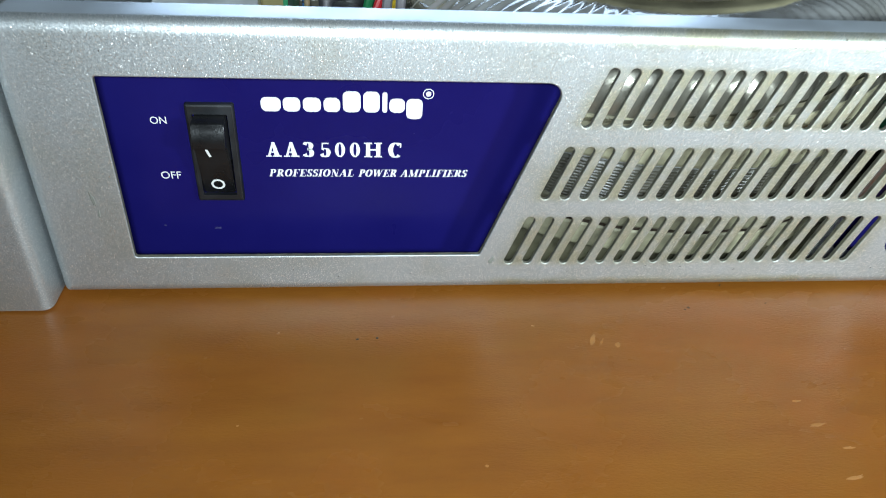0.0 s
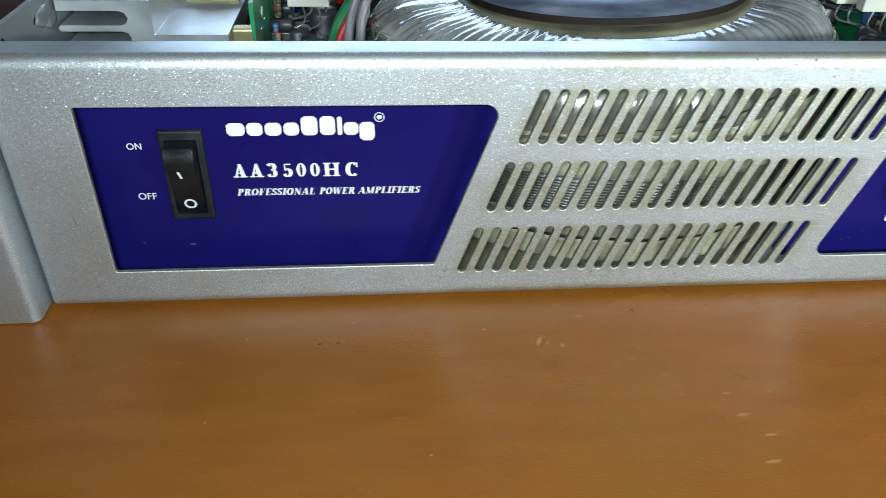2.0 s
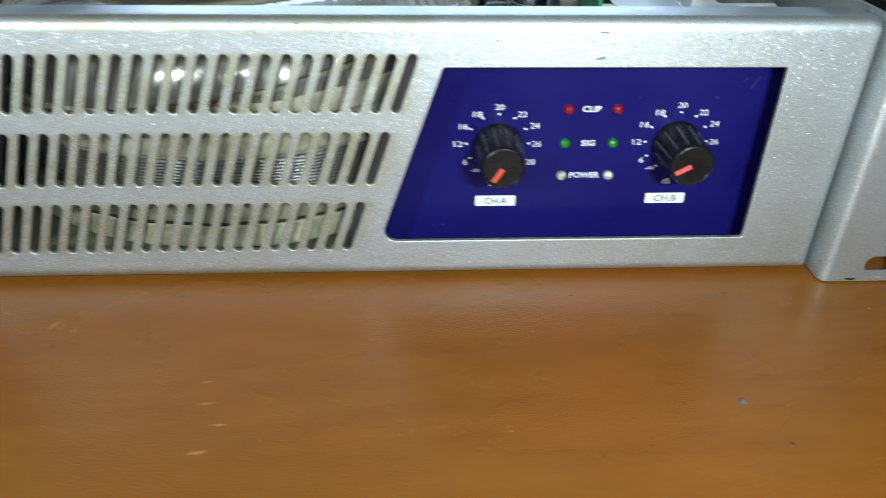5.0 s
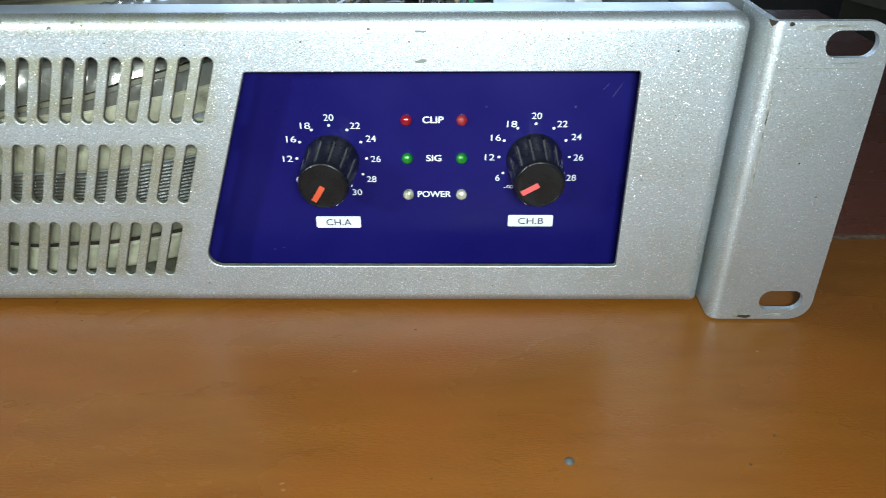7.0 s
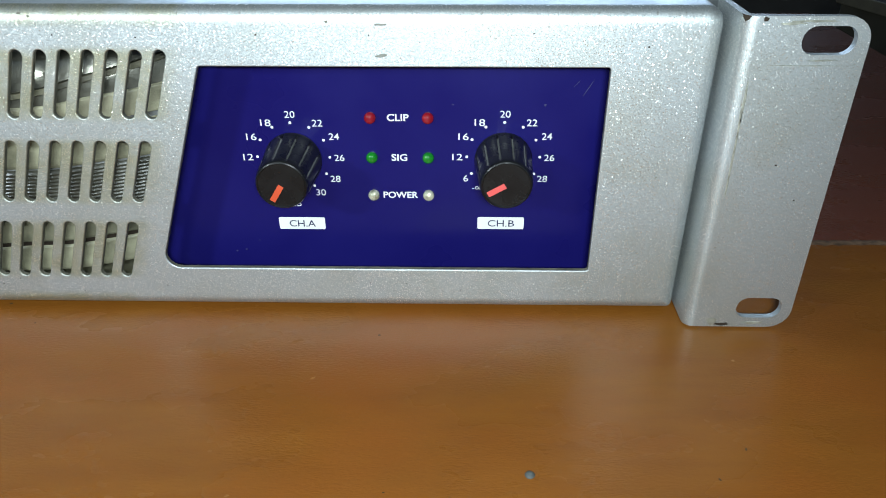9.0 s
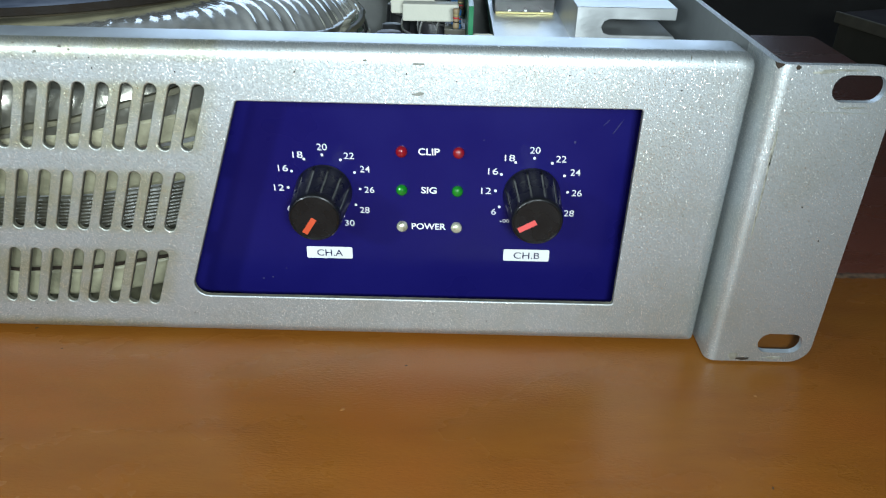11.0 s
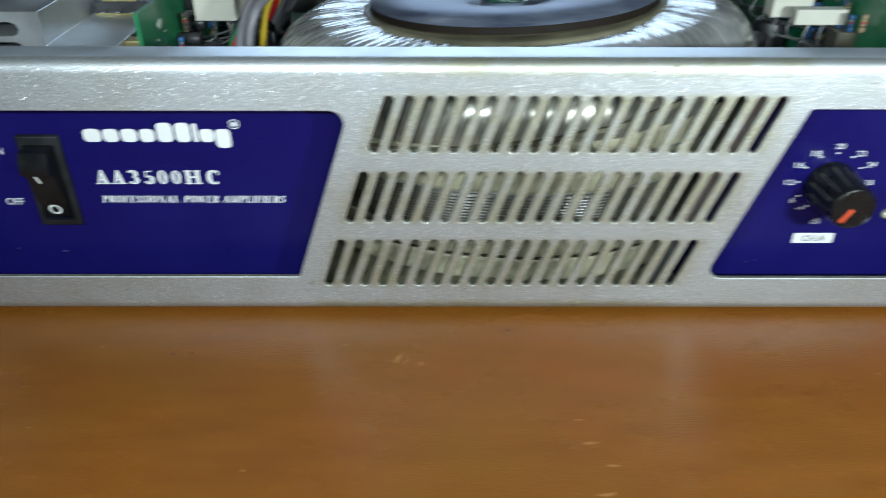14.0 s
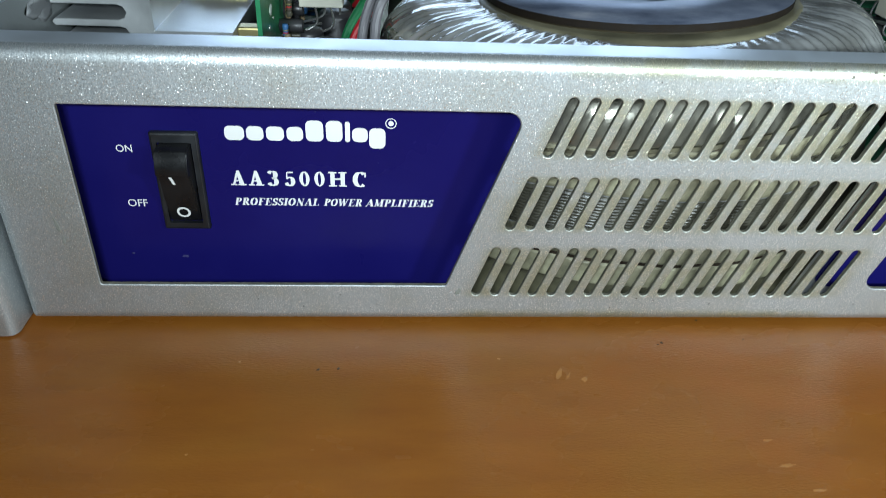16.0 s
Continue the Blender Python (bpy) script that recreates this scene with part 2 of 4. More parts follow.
OLDWOOD = simple("dull_brown_wood", (0.030, 0.021, 0.020), 0.85, 0, 0.3, 14, 0.2, 0, 0.15)
OLIVEWOOD = simple("dull_olive_wood", (0.075, 0.069, 0.052), 0.8, 0, 0.3, 14, 0.2, 0, 0.2)
PALEEDGE = simple("worn_pale_edging", (0.15, 0.135, 0.10), 0.8, 0, 0.3, 40, 0.2, 0, 0.2)


def glow_lens(name, colour):
    """Unlit tinted epoxy."""
    m, N, L, B = nodes_of(name)
    v = coords(N, L)
    a = noise_tex(N, L, v, 600, 2)
    L.new(ramp(N, L, a, [(0.3, tuple(c * 0.8 for c in colour)), (0.7, colour)]), B.inputs["Base Color"])
    B.inputs["Roughness"].default_value = 0.12
    B.inputs["Subsurface Weight"].default_value = 0.1
    B.inputs["Subsurface Scale"].default_value = 0.001
    B.inputs["Coat Weight"].default_value = 0.6
    B.inputs["Coat Roughness"].default_value = 0.05
    return m


def clear_glass():
    m, N, L, B = nodes_of("window_glass")
    B.inputs["Transmission Weight"].default_value = 1.0
    B.inputs["Roughness"].default_value = 0.02
    B.inputs["IOR"].default_value = 1.45
    return m


GLASS = clear_glass()
FRAMEPAINT = simple("white_frame_paint", (0.7, 0.7, 0.68), 0.45, 0, 0.06)
LED_RED = glow_lens("red_led_epoxy", (0.18, 0.005, 0.011))
LED_GREEN = glow_lens("green_led_epoxy", (0.005, 0.13, 0.011))
LED_CLEAR = simple("clear_led_reflector", (0.70, 0.66, 0.44), 0.12, 0.6, 0.75, 700, 0.1, 0.8)

MM = 0.001


# ---- mesh helpers (millimetres in, metres out) ----
def finish(name, bm, material, smooth=None):
    for v in bm.verts:
        v.co *= MM
    me = bpy.data.meshes.new(name)
    if smooth is not None:
        for f in bm.faces:
            f.smooth = True
        for e in bm.edges:
            if len(e.link_faces) == 2 and e.calc_face_angle(0) > radians(smooth):
                e.smooth = False
    bm.to_mesh(me)
    bm.free()
    me.materials.append(material)
    return me


def part(name, bm, material, parent, label="", smooth=None):
    ob = new(name, finish(name, bm, material, smooth))
    if parent is not None:
        ob.parent = parent
    return tagged(ob, label)


def box(x0, x1, y0, y1, z0, z1, bev=0.0, bm=None, seg=2):
    b = bm or bmesh.new()
    r = bmesh.ops.create_cube(b, size=1.0)
    for v in r["verts"]:
        v.co = Vector(((x0 + x1) / 2 + v.co.x * (x1 - x0), (y0 + y1) / 2 + v.co.y * (y1 - y0), (z0 + z1) / 2 + v.co.z * (z1 - z0)))
    if bev:
        es = list({e for v in r["verts"] for e in v.link_edges})
        bmesh.ops.bevel(b, geom=es, offset=bev, segments=seg, affect="EDGES", profile=0.5)
    return b


def loft(rings, close=True, cap0=False, cap1=False, bm=None):
    """Skin a list of equal-length rings of points."""
    b = bm or bmesh.new()
    vs = [[b.verts.new(p) for p in ring] for ring in rings]
    n = len(vs[0])
    for r0, r1 in zip(vs, vs[1:]):
        for i in range(n if close else n - 1):
            j = (i + 1) % n
            b.faces.new((r0[i], r0[j], r1[j], r1[i]))
    if cap0:
        b.faces.new(vs[0][::-1])
    if cap1:
        b.faces.new(vs[-1])
    return b


def lathe(profile, axis_point, axis="z", n=32, bm=None, cap0=False, cap1=False):
    """Turn a profile of (radius, height) round an axis; axis '-y' points to the front."""
    px, py, pz = axis_point
    rings = []
    for r, h in profile:
        ring = []
        for i in range(n):
            a = 2 * math.pi * i / n
            c, s = r * math.cos(a), r * math.sin(a)
            ring.append((px + c, py + s, pz + h) if axis == "z" else (px + c, py - h, pz + s) if axis == "-y" else (px + h, py + c, pz + s))
        rings.append(ring)
    return loft(rings, True, cap0, cap1, bm)


def extrude_y(poly, y0, y1, bm=None):
    """Prism of an x-z outline from y0 to y1."""
    b = bm or bmesh.new()
    f0 = [b.verts.new((x, y0, z)) for x, z in poly]
    f1 = [b.verts.new((x, y1, z)) for x, z in poly]
    b.faces.new(f0)
    b.faces.new(f1[::-1])
    n = len(poly)
    for i in range(n):
        j = (i + 1) % n
        b.faces.new((f0[j], f0[i], f1[i], f1[j]))
    bmesh.ops.recalc_face_normals(b, faces=b.faces)
    return b


def tube(points, radius, n=10):
    """A round wire along a smooth path through the points."""
    P = [Vector(p) for p in points]
    path = []
    for i in range(len(P) - 1):
        p0, p1, p2, p3 = P[max(i - 1, 0)], P[i], P[i + 1], P[min(i + 2, len(P) - 1)]
        for k in range(8):
            t = k / 8
            path.append(0.5 * ((2 * p1) + (p2 - p0) * t + (2 * p0 - 5 * p1 + 4 * p2 - p3) * t * t + (3 * p1 - p0 - 3 * p2 + p3) * t ** 3))
    path.append(P[-1])
    rings = []
    for i, p in enumerate(path):
        d = (path[min(i + 1, len(path) - 1)] - path[max(i - 1, 0)]).normalized()
        u = d.cross(Vector((0.3, 0.9, 0.2))).normalized()
        w = d.cross(u)
        rings.append([p + radius * (math.cos(a) * u + math.sin(a) * w) for a in (2 * math.pi * k / n for k in range(n))])
    return loft(rings, True, True, True)


def round_poly(points, radii, seg=6):
    """Outline with rounded corners; points run once round."""
    out = []
    n = len(points)
    for i, (p, r) in enumerate(zip(points, radii)):
        p = Vector(p)
        if r <= 0:
            out.append(tuple(p))
            continue
        a = (Vector(points[i - 1]) - p).normalized()
        b = (Vector(points[(i + 1) % n]) - p).normalized()
        half = math.acos(max(-1, min(1, a.dot(b)))) / 2
        d = r / math.tan(half)
        c = p + (a + b).normalized() * (r / math.sin(half))
        s, e = p + a * d - c, p + b * d - c
        a0 = math.atan2(s.y, s.x)
        da = (math.atan2(e.y, e.x) - a0 + math.pi) % (2 * math.pi) - math.pi
        out += [(c.x + r * math.cos(a0 + da * k / seg), c.y + r * math.sin(a0 + da * k / seg)) for k in range(seg + 1)]
    return out


def offset_poly(poly, d):
    """Move an outline outwards by d along its normals (counter-clockwise outline)."""
    n = len(poly)
    out = []
    for i in range(n):
        a, p, b = Vector(poly[i - 1]), Vector(poly[i]), Vector(poly[(i + 1) % n])
        n1 = Vector((p.y - a.y, a.x - p.x)).normalized()
        n2 = Vector((b.y - p.y, p.x - b.x)).normalized()
        m = n1 + n2
        m = m / max(0.3, m.length_squared / 2)
        out.append((p.x + m.x * d, p.y + m.y * d))
    return out


def filled(outlines, y, flip=False):
    """Flat x-z sheet with holes at depth y, as a bmesh."""
    cu = bpy.data.curves.new("outline", "CURVE")
    cu.dimensions, cu.fill_mode = "2D", "BOTH"
    for o in outlines:
        s = cu.splines.new("POLY")
        s.points.add(len(o) - 1)
        for q, (x, z) in zip(s.points, o):
            q.co = (x, z, 0, 1)
        s.use_cyclic_u = True
    ob = bpy.data.objects.new("outline", cu)
    scene.collection.objects.link(ob)
    me = bpy.data.meshes.new_from_object(ob.evaluated_get(bpy.context.evaluated_depsgraph_get()))
    b = bmesh.new()
    b.from_mesh(me)
    for v in b.verts:
        v.co = Vector((v.co.x, y, v.co.y))
    bmesh.ops.recalc_face_normals(b, faces=b.faces)
    want = 1 if flip else -1
    bmesh.ops.reverse_faces(b, faces=[f for f in b.faces if f.normal.y * want < 0])
    bpy.data.objects.remove(ob)
    bpy.data.curves.remove(cu)
    bpy.data.meshes.remove(me)
    return b


def lettering(name, text, x0, x1, z0, height, y, material, parent, bold=0.0, shear=0.0, depth=0.12, label=""):
    """Printed characters of the built-in font, fitted between x0 and x1, capital height as given."""
    cu = bpy.data.curves.new(name, "FONT")
    cu.body, cu.size, cu.offset, cu.shear, cu.fill_mode, cu.extrude = text, 1.0, bold, shear, "FRONT", 0.0
    cu.resolution_u = 4
    ob = bpy.data.objects.new(name, cu)
    scene.collection.objects.link(ob)
    me = bpy.data.meshes.new_from_object(ob.evaluated_get(bpy.context.evaluated_depsgraph_get()))
    b = bmesh.new()
    b.from_mesh(me)
    bpy.data.objects.remove(ob)
    bpy.data.curves.remove(cu)
    bpy.data.meshes.remove(me)
    xs, ys = [v.co.x for v in b.verts], [v.co.y for v in b.verts]
    sx, sz = (x1 - x0) / (max(xs) - min(xs)), height / (max(ys) - min(ys))
    lox, loy = min(xs), min(ys)
    for v in b.verts:
        v.co = Vector((x0 + (v.co.x - lox) * sx, y, z0 + (v.co.y - loy) * sz))
    return part(name, b, material, parent, label)


# ---- room ----
def slab(name, x0, x1, y0, y1, z0, z1, material, label):
    return tagged(part(name, box(x0, x1, y0, y1, z0, z1), material, None, label), "", "room", "", "structure")


slab("floor", -2600, 2600, -2600, 2600, -800, -750, FLOORM, "dark dull floor far below the table")
slab("ceiling", -2600, 2600, -2600, 2600, 1800, 1850, PLASTER, "plain plaster ceiling")
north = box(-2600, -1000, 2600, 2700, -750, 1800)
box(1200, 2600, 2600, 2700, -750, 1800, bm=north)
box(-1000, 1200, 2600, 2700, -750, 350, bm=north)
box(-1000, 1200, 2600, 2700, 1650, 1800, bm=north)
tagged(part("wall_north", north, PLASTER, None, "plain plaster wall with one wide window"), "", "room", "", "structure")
# unseen window, added to house the bluish lamp
window = tagged(new("window_1"), "wide white-framed window, unseen, added round the bluish lamp", "window", "", "structure")
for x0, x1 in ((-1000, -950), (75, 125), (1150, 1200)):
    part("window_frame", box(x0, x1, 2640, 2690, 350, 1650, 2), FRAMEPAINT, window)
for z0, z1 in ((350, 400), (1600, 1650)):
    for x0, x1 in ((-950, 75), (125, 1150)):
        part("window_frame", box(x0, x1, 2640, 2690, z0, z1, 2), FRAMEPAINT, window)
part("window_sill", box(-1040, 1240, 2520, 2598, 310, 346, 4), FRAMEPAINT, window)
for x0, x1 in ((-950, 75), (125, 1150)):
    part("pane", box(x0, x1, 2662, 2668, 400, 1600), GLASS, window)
slab("wall_south", -2600, 2600, -2700, -2600, -750, 1800, PLASTER, "plain plaster wall in shade")
slab("wall_east", 2600, 2700, -2600, 2600, -750, 1800, PLASTER, "plain plaster wall in shade")
slab("wall_west", -2700, -2600, -2600, 2600, -750, 1800, PLASTER, "plain plaster wall in shade")

# ---- table ----
table = tagged(new("table"), "orange-brown lacquered wooden table with a worn joint line", "table")
part("tabletop", box(-620, 409, -520, 43.2, -24, 0, 1.2), WOOD, table, "glossy orange-brown front board")
part("rear_board", box(-620, 409, 44.2, 388, -24, -0.3, 1.2), REARWOOD, table, "redder rear board behind the joint, darkened for the light's falloff")
for lx in (-580, 365):
    for ly in (-480, 345):
        part("leg", box(lx - 25, lx + 25, ly - 25, ly + 25, -750, -24, 3), WOOD, table)
part("apron", box(-560, 350, -490, -470, -100, -24, 1), WOOD, table)
part("apron", box(-560, 350, 335, 355, -100, -24, 1), WOOD, table)

# ---- amplifier ----
amplifier = tagged(new("power_amplifier"), "silver rack power amplifier with its lid off, standing on the table", "amplifier")

FX, FZ0, FZ1, FR = 209.4, 1.0, 89.8, 3.8
SLANT = 0.342
FACE_T = 1.5

LP = round_poly([(-185.0, 15.4), (-78.5, 15.4), (-58.4, 74.3), (-185.0, 74.3)], [0.8, 0.8, 4.0, 0.8])
RP = round_poly([(57.9, 14.9), (182.6, 14.9), (182.6, 75.0), (78.4, 75.0)], [4.0, 0.8, 0.8, 0.8])


def slot_outline(xt, zt, zb, w=1.5):
    """Slanted slot with round ends; xt is the middle of its top end."""
    d = Vector((SLANT, 1)).normalized()
    n = Vector((d.y, -d.x))
    top = Vector((xt, zt)) - d * w
    bot = Vector((xt - SLANT * (zt - zb), zb)) + d * w
    pts = []
    for c, s in ((top, 1), (bot, -1)):
        for k in range(9):
            a = math.pi * k / 8
            q = c + s * (n * math.cos(a) * w + d * math.sin(a) * w)
            pts.append((q.x, q.y))
    return pts


SLOTS = []
for xt, zt, zb in ((-45.7, 79.0, 61.0), (-54.4, 54.5, 36.5), (-63.1, 29.9, 11.8)):
    SLOTS += [slot_outline(xt + 6.08 * k, zt, zb) for k in range(20)]


def rounded_rect(inset, r):
    return round_poly([(-FX + inset, FZ0 + inset), (FX - inset, FZ0 + inset), (FX - inset, FZ1 - inset), (-FX + inset, FZ1 - inset)], [max(r - 2.6 - inset, 0.4)] * 2 + [max(r - inset, 0.4)] * 2)


def front_panel():
    holes = [LP, RP] + SLOTS
    b = filled([rounded_rect(FR + 0.8, 4.5)] + [offset_poly(h, 0.34) for h in holes], 0.0)
    back = filled([rounded_rect(FR + 0.8, 4.5)] + holes, FACE_T, True)
    tmp = bpy.data.meshes.new("tmp")
    back.to_mesh(tmp)
    back.free()
    b.from_mesh(tmp)
    bpy.data.meshes.remove(tmp)
    for h in holes:
        rings = []
        for d, y in ((0.34, 0.0), (0.17, 0.05), (0.05, 0.17), (0.0, 0.36), (0.0, FACE_T)):
            rings.append([(x, y, z) for x, z in (offset_poly(h, d) if d else h)])
        loft(rings, True, bm=b)
    # rounded fold all round, going back to the rear lip
    rings = [[(x, 0.0, z) for x, z in rounded_rect(FR + 0.8, 4.5)]]
    for k in range(9):
        a = math.pi / 2 * k / 8
        rings.append([(x, FR * (1 - math.cos(a)), z) for x, z in rounded_rect(FR * (1 - math.sin(a)), 4.5)])
    for y in (8.0, 12.4):
        rings.append([(x, y, z) for x, z in rounded_rect(0.0, 4.5)])
    for y in (12.4, 6.0):
        rings.append([(x, y, z) for x, z in rounded_rect(1.3, 4.5)])
    loft(rings, True, bm=b)
    return b


bm = front_panel()
bmesh.ops.remove_doubles(bm, verts=bm.verts, dist=0.0005)
panel = part("front_panel", bm, SILVER, amplifier, "silver metallic front panel with three rows of slanted slots", 14)
panel.data.materials.append(RIM)
panel.data.materials.append(CUT_SHADE)
for f in panel.data.polygons:
    # the folded lip is smooth, tinted for the window's bluish reflection; the face carries the flakes
    if f.center.z > (FZ1 - 2) * MM and abs(f.normal.z) > 0.96:
        f.material_index = 1
    # cut edges of the slots and windows: the shade inside is put into their colour
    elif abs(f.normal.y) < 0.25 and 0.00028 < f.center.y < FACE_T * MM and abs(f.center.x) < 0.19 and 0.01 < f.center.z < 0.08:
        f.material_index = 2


def chassis_side(s):
    """Side wall that runs forward past the panel and turns outwards into a rack ear with two slots."""
    b = bmesh.new()
    t, r = 1.9, 3.0
    xi, ye = 210.7, -5.2
    plan_out, plan_in = [(xi, 325.0), (xi, 13.5)], [(xi + t, 325.0), (xi + t, 13.5)]
    for k in range(7):
        a = math.pi / 2 * k / 6
        plan_out.append((xi + r - r * math.cos(a) + 0.0, ye - t + r - r * math.sin(a)))
        plan_in.append((xi + t + (r - t) - (r - t) * math.cos(a), ye + (r - t) - (r - t) * math.sin(a)))
    plan_out.append((xi + r + 0.6, ye - t))
    plan_in.append((xi + r + 0.6, ye))
    xe = xi + r + 0.6
    z0, z1 = 0.7, 89.5
    # the bent part, skinned between the two faces
    outer = [[(s * x, y, z) for x, y in plan_out] for z in (z0, z1)]
    inner = [[(s * x, y, z) for x, y in plan_in] for z in (z0, z1)]
    loft([outer[0], outer[1], inner[1], inner[0], outer[0]], False, bm=b)
    bmesh.ops.remove_doubles(b, verts=b.verts, dist=0.01)
    # the flat ear
    out = round_poly([(xe, z0), (240.8, z0), (240.8, z1), (xe, z1)], [0.0, 6.0, 6.0, 0.0])
    holes = [round_poly([(224.9, zc - 3.4), (237.7, zc - 3.4), (237.7, zc + 3.4), (224.9, zc + 3.4)], [3.2] * 4) for zc in (7.4, 83.9)]
    if s < 0:
        mir = lambda o: [(-x, z) for x, z in o][::-1]
        out, holes = mir(out), [mir(h) for h in holes]
    for y, flip in ((ye - t, False), (ye, True)):
        sheet = filled([out] + holes, y, flip)
        tmp = bpy.data.meshes.new("tmp")
        sheet.to_mesh(tmp)
        sheet.free()
        b.from_mesh(tmp)
        bpy.data.meshes.remove(tmp)
    loft([[(x, ye - t, z) for x, z in out], [(x, ye, z) for x, z in out]], True, bm=b)
    for h in holes:
        loft([[(x, ye - t, z) for x, z in h], [(x, ye, z) for x, z in h]], True, bm=b)
    bmesh.ops.recalc_face_normals(b, faces=b.faces)
    return b


for s in (-1, 1):
    side = part("rack_ear_side", chassis_side(s), SILVER, amplifier, "silver side wall bent outwards into a slotted rack ear", 35)
    side.data.materials.append(DULL)
    side.data.materials.append(RIM)
    for f in side.data.polygons:
        # bare inner face
        if abs(f.normal.x) > 0.9 and abs(f.center.x) < 0.2112 and f.center.y > 0.1:
            f.material_index = 1
        # walls of the two slots: lighter paint for the light that falls on them
        elif abs(f.normal.y) < 0.2 and 0.2245 < abs(f.center.x) < 0.2384 and 0.002 < f.center.z < 0.0885:
            f.material_index = 2
part("bottom_tray", box(-210.5, 210.5, 12.6, 325, 0.2, 1.6), TRAY, amplifier, "bare zinc-plated bottom tray")
part("rear_wall", box(-210.5, 210.5, 323.5, 325, 1.6, 88.8), ZINC, amplifier)
# the inner sheet's opening is slanted like the name plates
for outline in ([(-208.5, 1.6), (-78.6, 1.6), (-49.7, 86), (-208.5, 86)], [(43.5, 1.6), (208.5, 1.6), (208.5, 86), (72.3, 86)]):
    part("inner_front_wall", extrude_y(outline, 13.6, 14.8), ZINC, amplifier)

# blue name plates behind the two openings
PY = 12.2
left_plate = part("badge_plate", extrude_y(round_poly([(-196, 7), (-76.9, 7), (-52.6, 78), (-196, 78)], [1, 1, 3, 1]), PY, PY + 1.1), BLUE, amplifier, "glossy dark blue name plate with white lettering")
right_plate = part("control_plate", extrude_y(round_poly([(49.8, 7), (197, 7), (197, 78), (74.0, 78)], [3, 1, 1, 1]), PY, PY + 1.1), BLUE, amplifier, "glossy dark blue control plate with white legends")
PR = PY - 0.09
lettering("legend", "ON", -176.4, -171.8, 54.7, 2.3, PR, WHITE, left_plate, 0.004)
lettering("legend", "OFF", -176.3, -170.4, 36.3, 2.5, PR, WHITE, left_plate, 0.004)


def arc(cx, cz, rx, rz, a0, a1, n=16):
    """Points of an elliptical arc, angles in degrees."""
    return [(cx + rx * math.cos(radians(a0 + (a1 - a0) * k / n)), cz + rz * math.sin(radians(a0 + (a1 - a0) * k / n))) for k in range(n + 1)]


def stem(x, weight=1.0, z0=0.0, z1=1.0):
    """An upright stroke with a slab serif at each end."""
    w = 0.13 * weight + 0.08
    return [(weight, [(x, z0 + 0.02), (x, z1 - 0.02)]), (1, [(x - w, z0 + 0.035), (x + w, z0 + 0.035)]), (1, [(x - w, z1 - 0.035), (x + w, z1 - 0.035)])]


# heavy book capitals: width, then strokes (weight of the pen, points) in a box one high
GLYPHS = {"I": (0.46, stem(0.23))}
GLYPHS["P"] = (0.74, stem(0.24) + [(1, [(0.24, 0.965)] + arc(0.36, 0.73, 0.23, 0.235, 90, -90) + [(0.24, 0.495)])])
GLYPHS["R"] = (0.84, GLYPHS["P"][1] + [(1, [(0.44, 0.50), (0.70, 0.03)]), (1, [(0.62, 0.035), (0.84, 0.035)])])
GLYPHS["O"] = (0.82, [(1.05, arc(0.41, 0.5, 0.28, 0.47, 0, 360, 28))])
GLYPHS["F"] = (0.72, stem(0.24) + [(1, [(0.2, 0.965), (0.66, 0.965)]), (0.25, [(0.66, 1.0), (0.66, 0.74)]), (1, [(0.24, 0.51), (0.5, 0.51)]), (0.25, [(0.5, 0.62), (0.5, 0.40)])])
GLYPHS["E"] = (0.76, GLYPHS["F"][1] + [(1, [(0.2, 0.035), (0.68, 0.035)]), (0.25, [(0.68, 0.0), (0.70, 0.28)])])
GLYPHS["L"] = (0.72, stem(0.24) + [(1, [(0.2, 0.035), (0.66, 0.035)]), (0.25, [(0.66, 0.0), (0.68, 0.30)])])
GLYPHS["S"] = (0.60, [(0.95, arc(0.30, 0.74, 0.17, 0.225, 25, 235) + arc(0.30, 0.26, 0.18, 0.225, 60, -155)), (0.3, [(0.49, 0.98), (0.49, 0.70)]), (0.3, [(0.09, 0.30), (0.09, 0.02)])])
GLYPHS["N"] = (0.90, stem(0.20, 0.25) + stem(0.72, 0.25) + [(1.1, [(0.20, 0.96), (0.72, 0.03)])])
GLYPHS["A"] = (0.86, [(0.3, [(0.12, 0.03), (0.42, 0.98)]), (1.1, [(0.42, 0.98), (0.70, 0.03)]), (1, [(0.22, 0.30), (0.60, 0.30)]), (1, [(0.0, 0.035), (0.26, 0.035)]), (1, [(0.50, 0.035), (0.86, 0.035)])])
GLYPHS["W"] = (1.16, [(1, [(0.16, 0.97), (0.38, 0.03)]), (0.3, [(0.38, 0.03), (0.58, 0.97)]), (1, [(0.58, 0.97), (0.80, 0.03)]), (0.3, [(0.80, 0.03), (1.02, 0.97)]), (1, [(0.0, 0.965), (0.32, 0.965)]), (1, [(0.90, 0.965), (1.14, 0.965)])])
GLYPHS["M"] = (1.06, stem(0.18, 0.25) + stem(0.84) + [(1, [(0.18, 0.96), (0.48, 0.06)]), (0.3, [(0.48, 0.06), (0.80, 0.96)])])
GLYPHS["C"] = (0.84, [(1, arc(0.43, 0.5, 0.29, 0.47, 48, 312, 24)), (0.3, [(0.70, 0.98), (0.70, 0.66)])])
GLYPHS["3"] = (0.66, [(1, arc(0.30, 0.75, 0.19, 0.22, 160, -90) + arc(0.30, 0.275, 0.22, 0.235, 88, -160))])
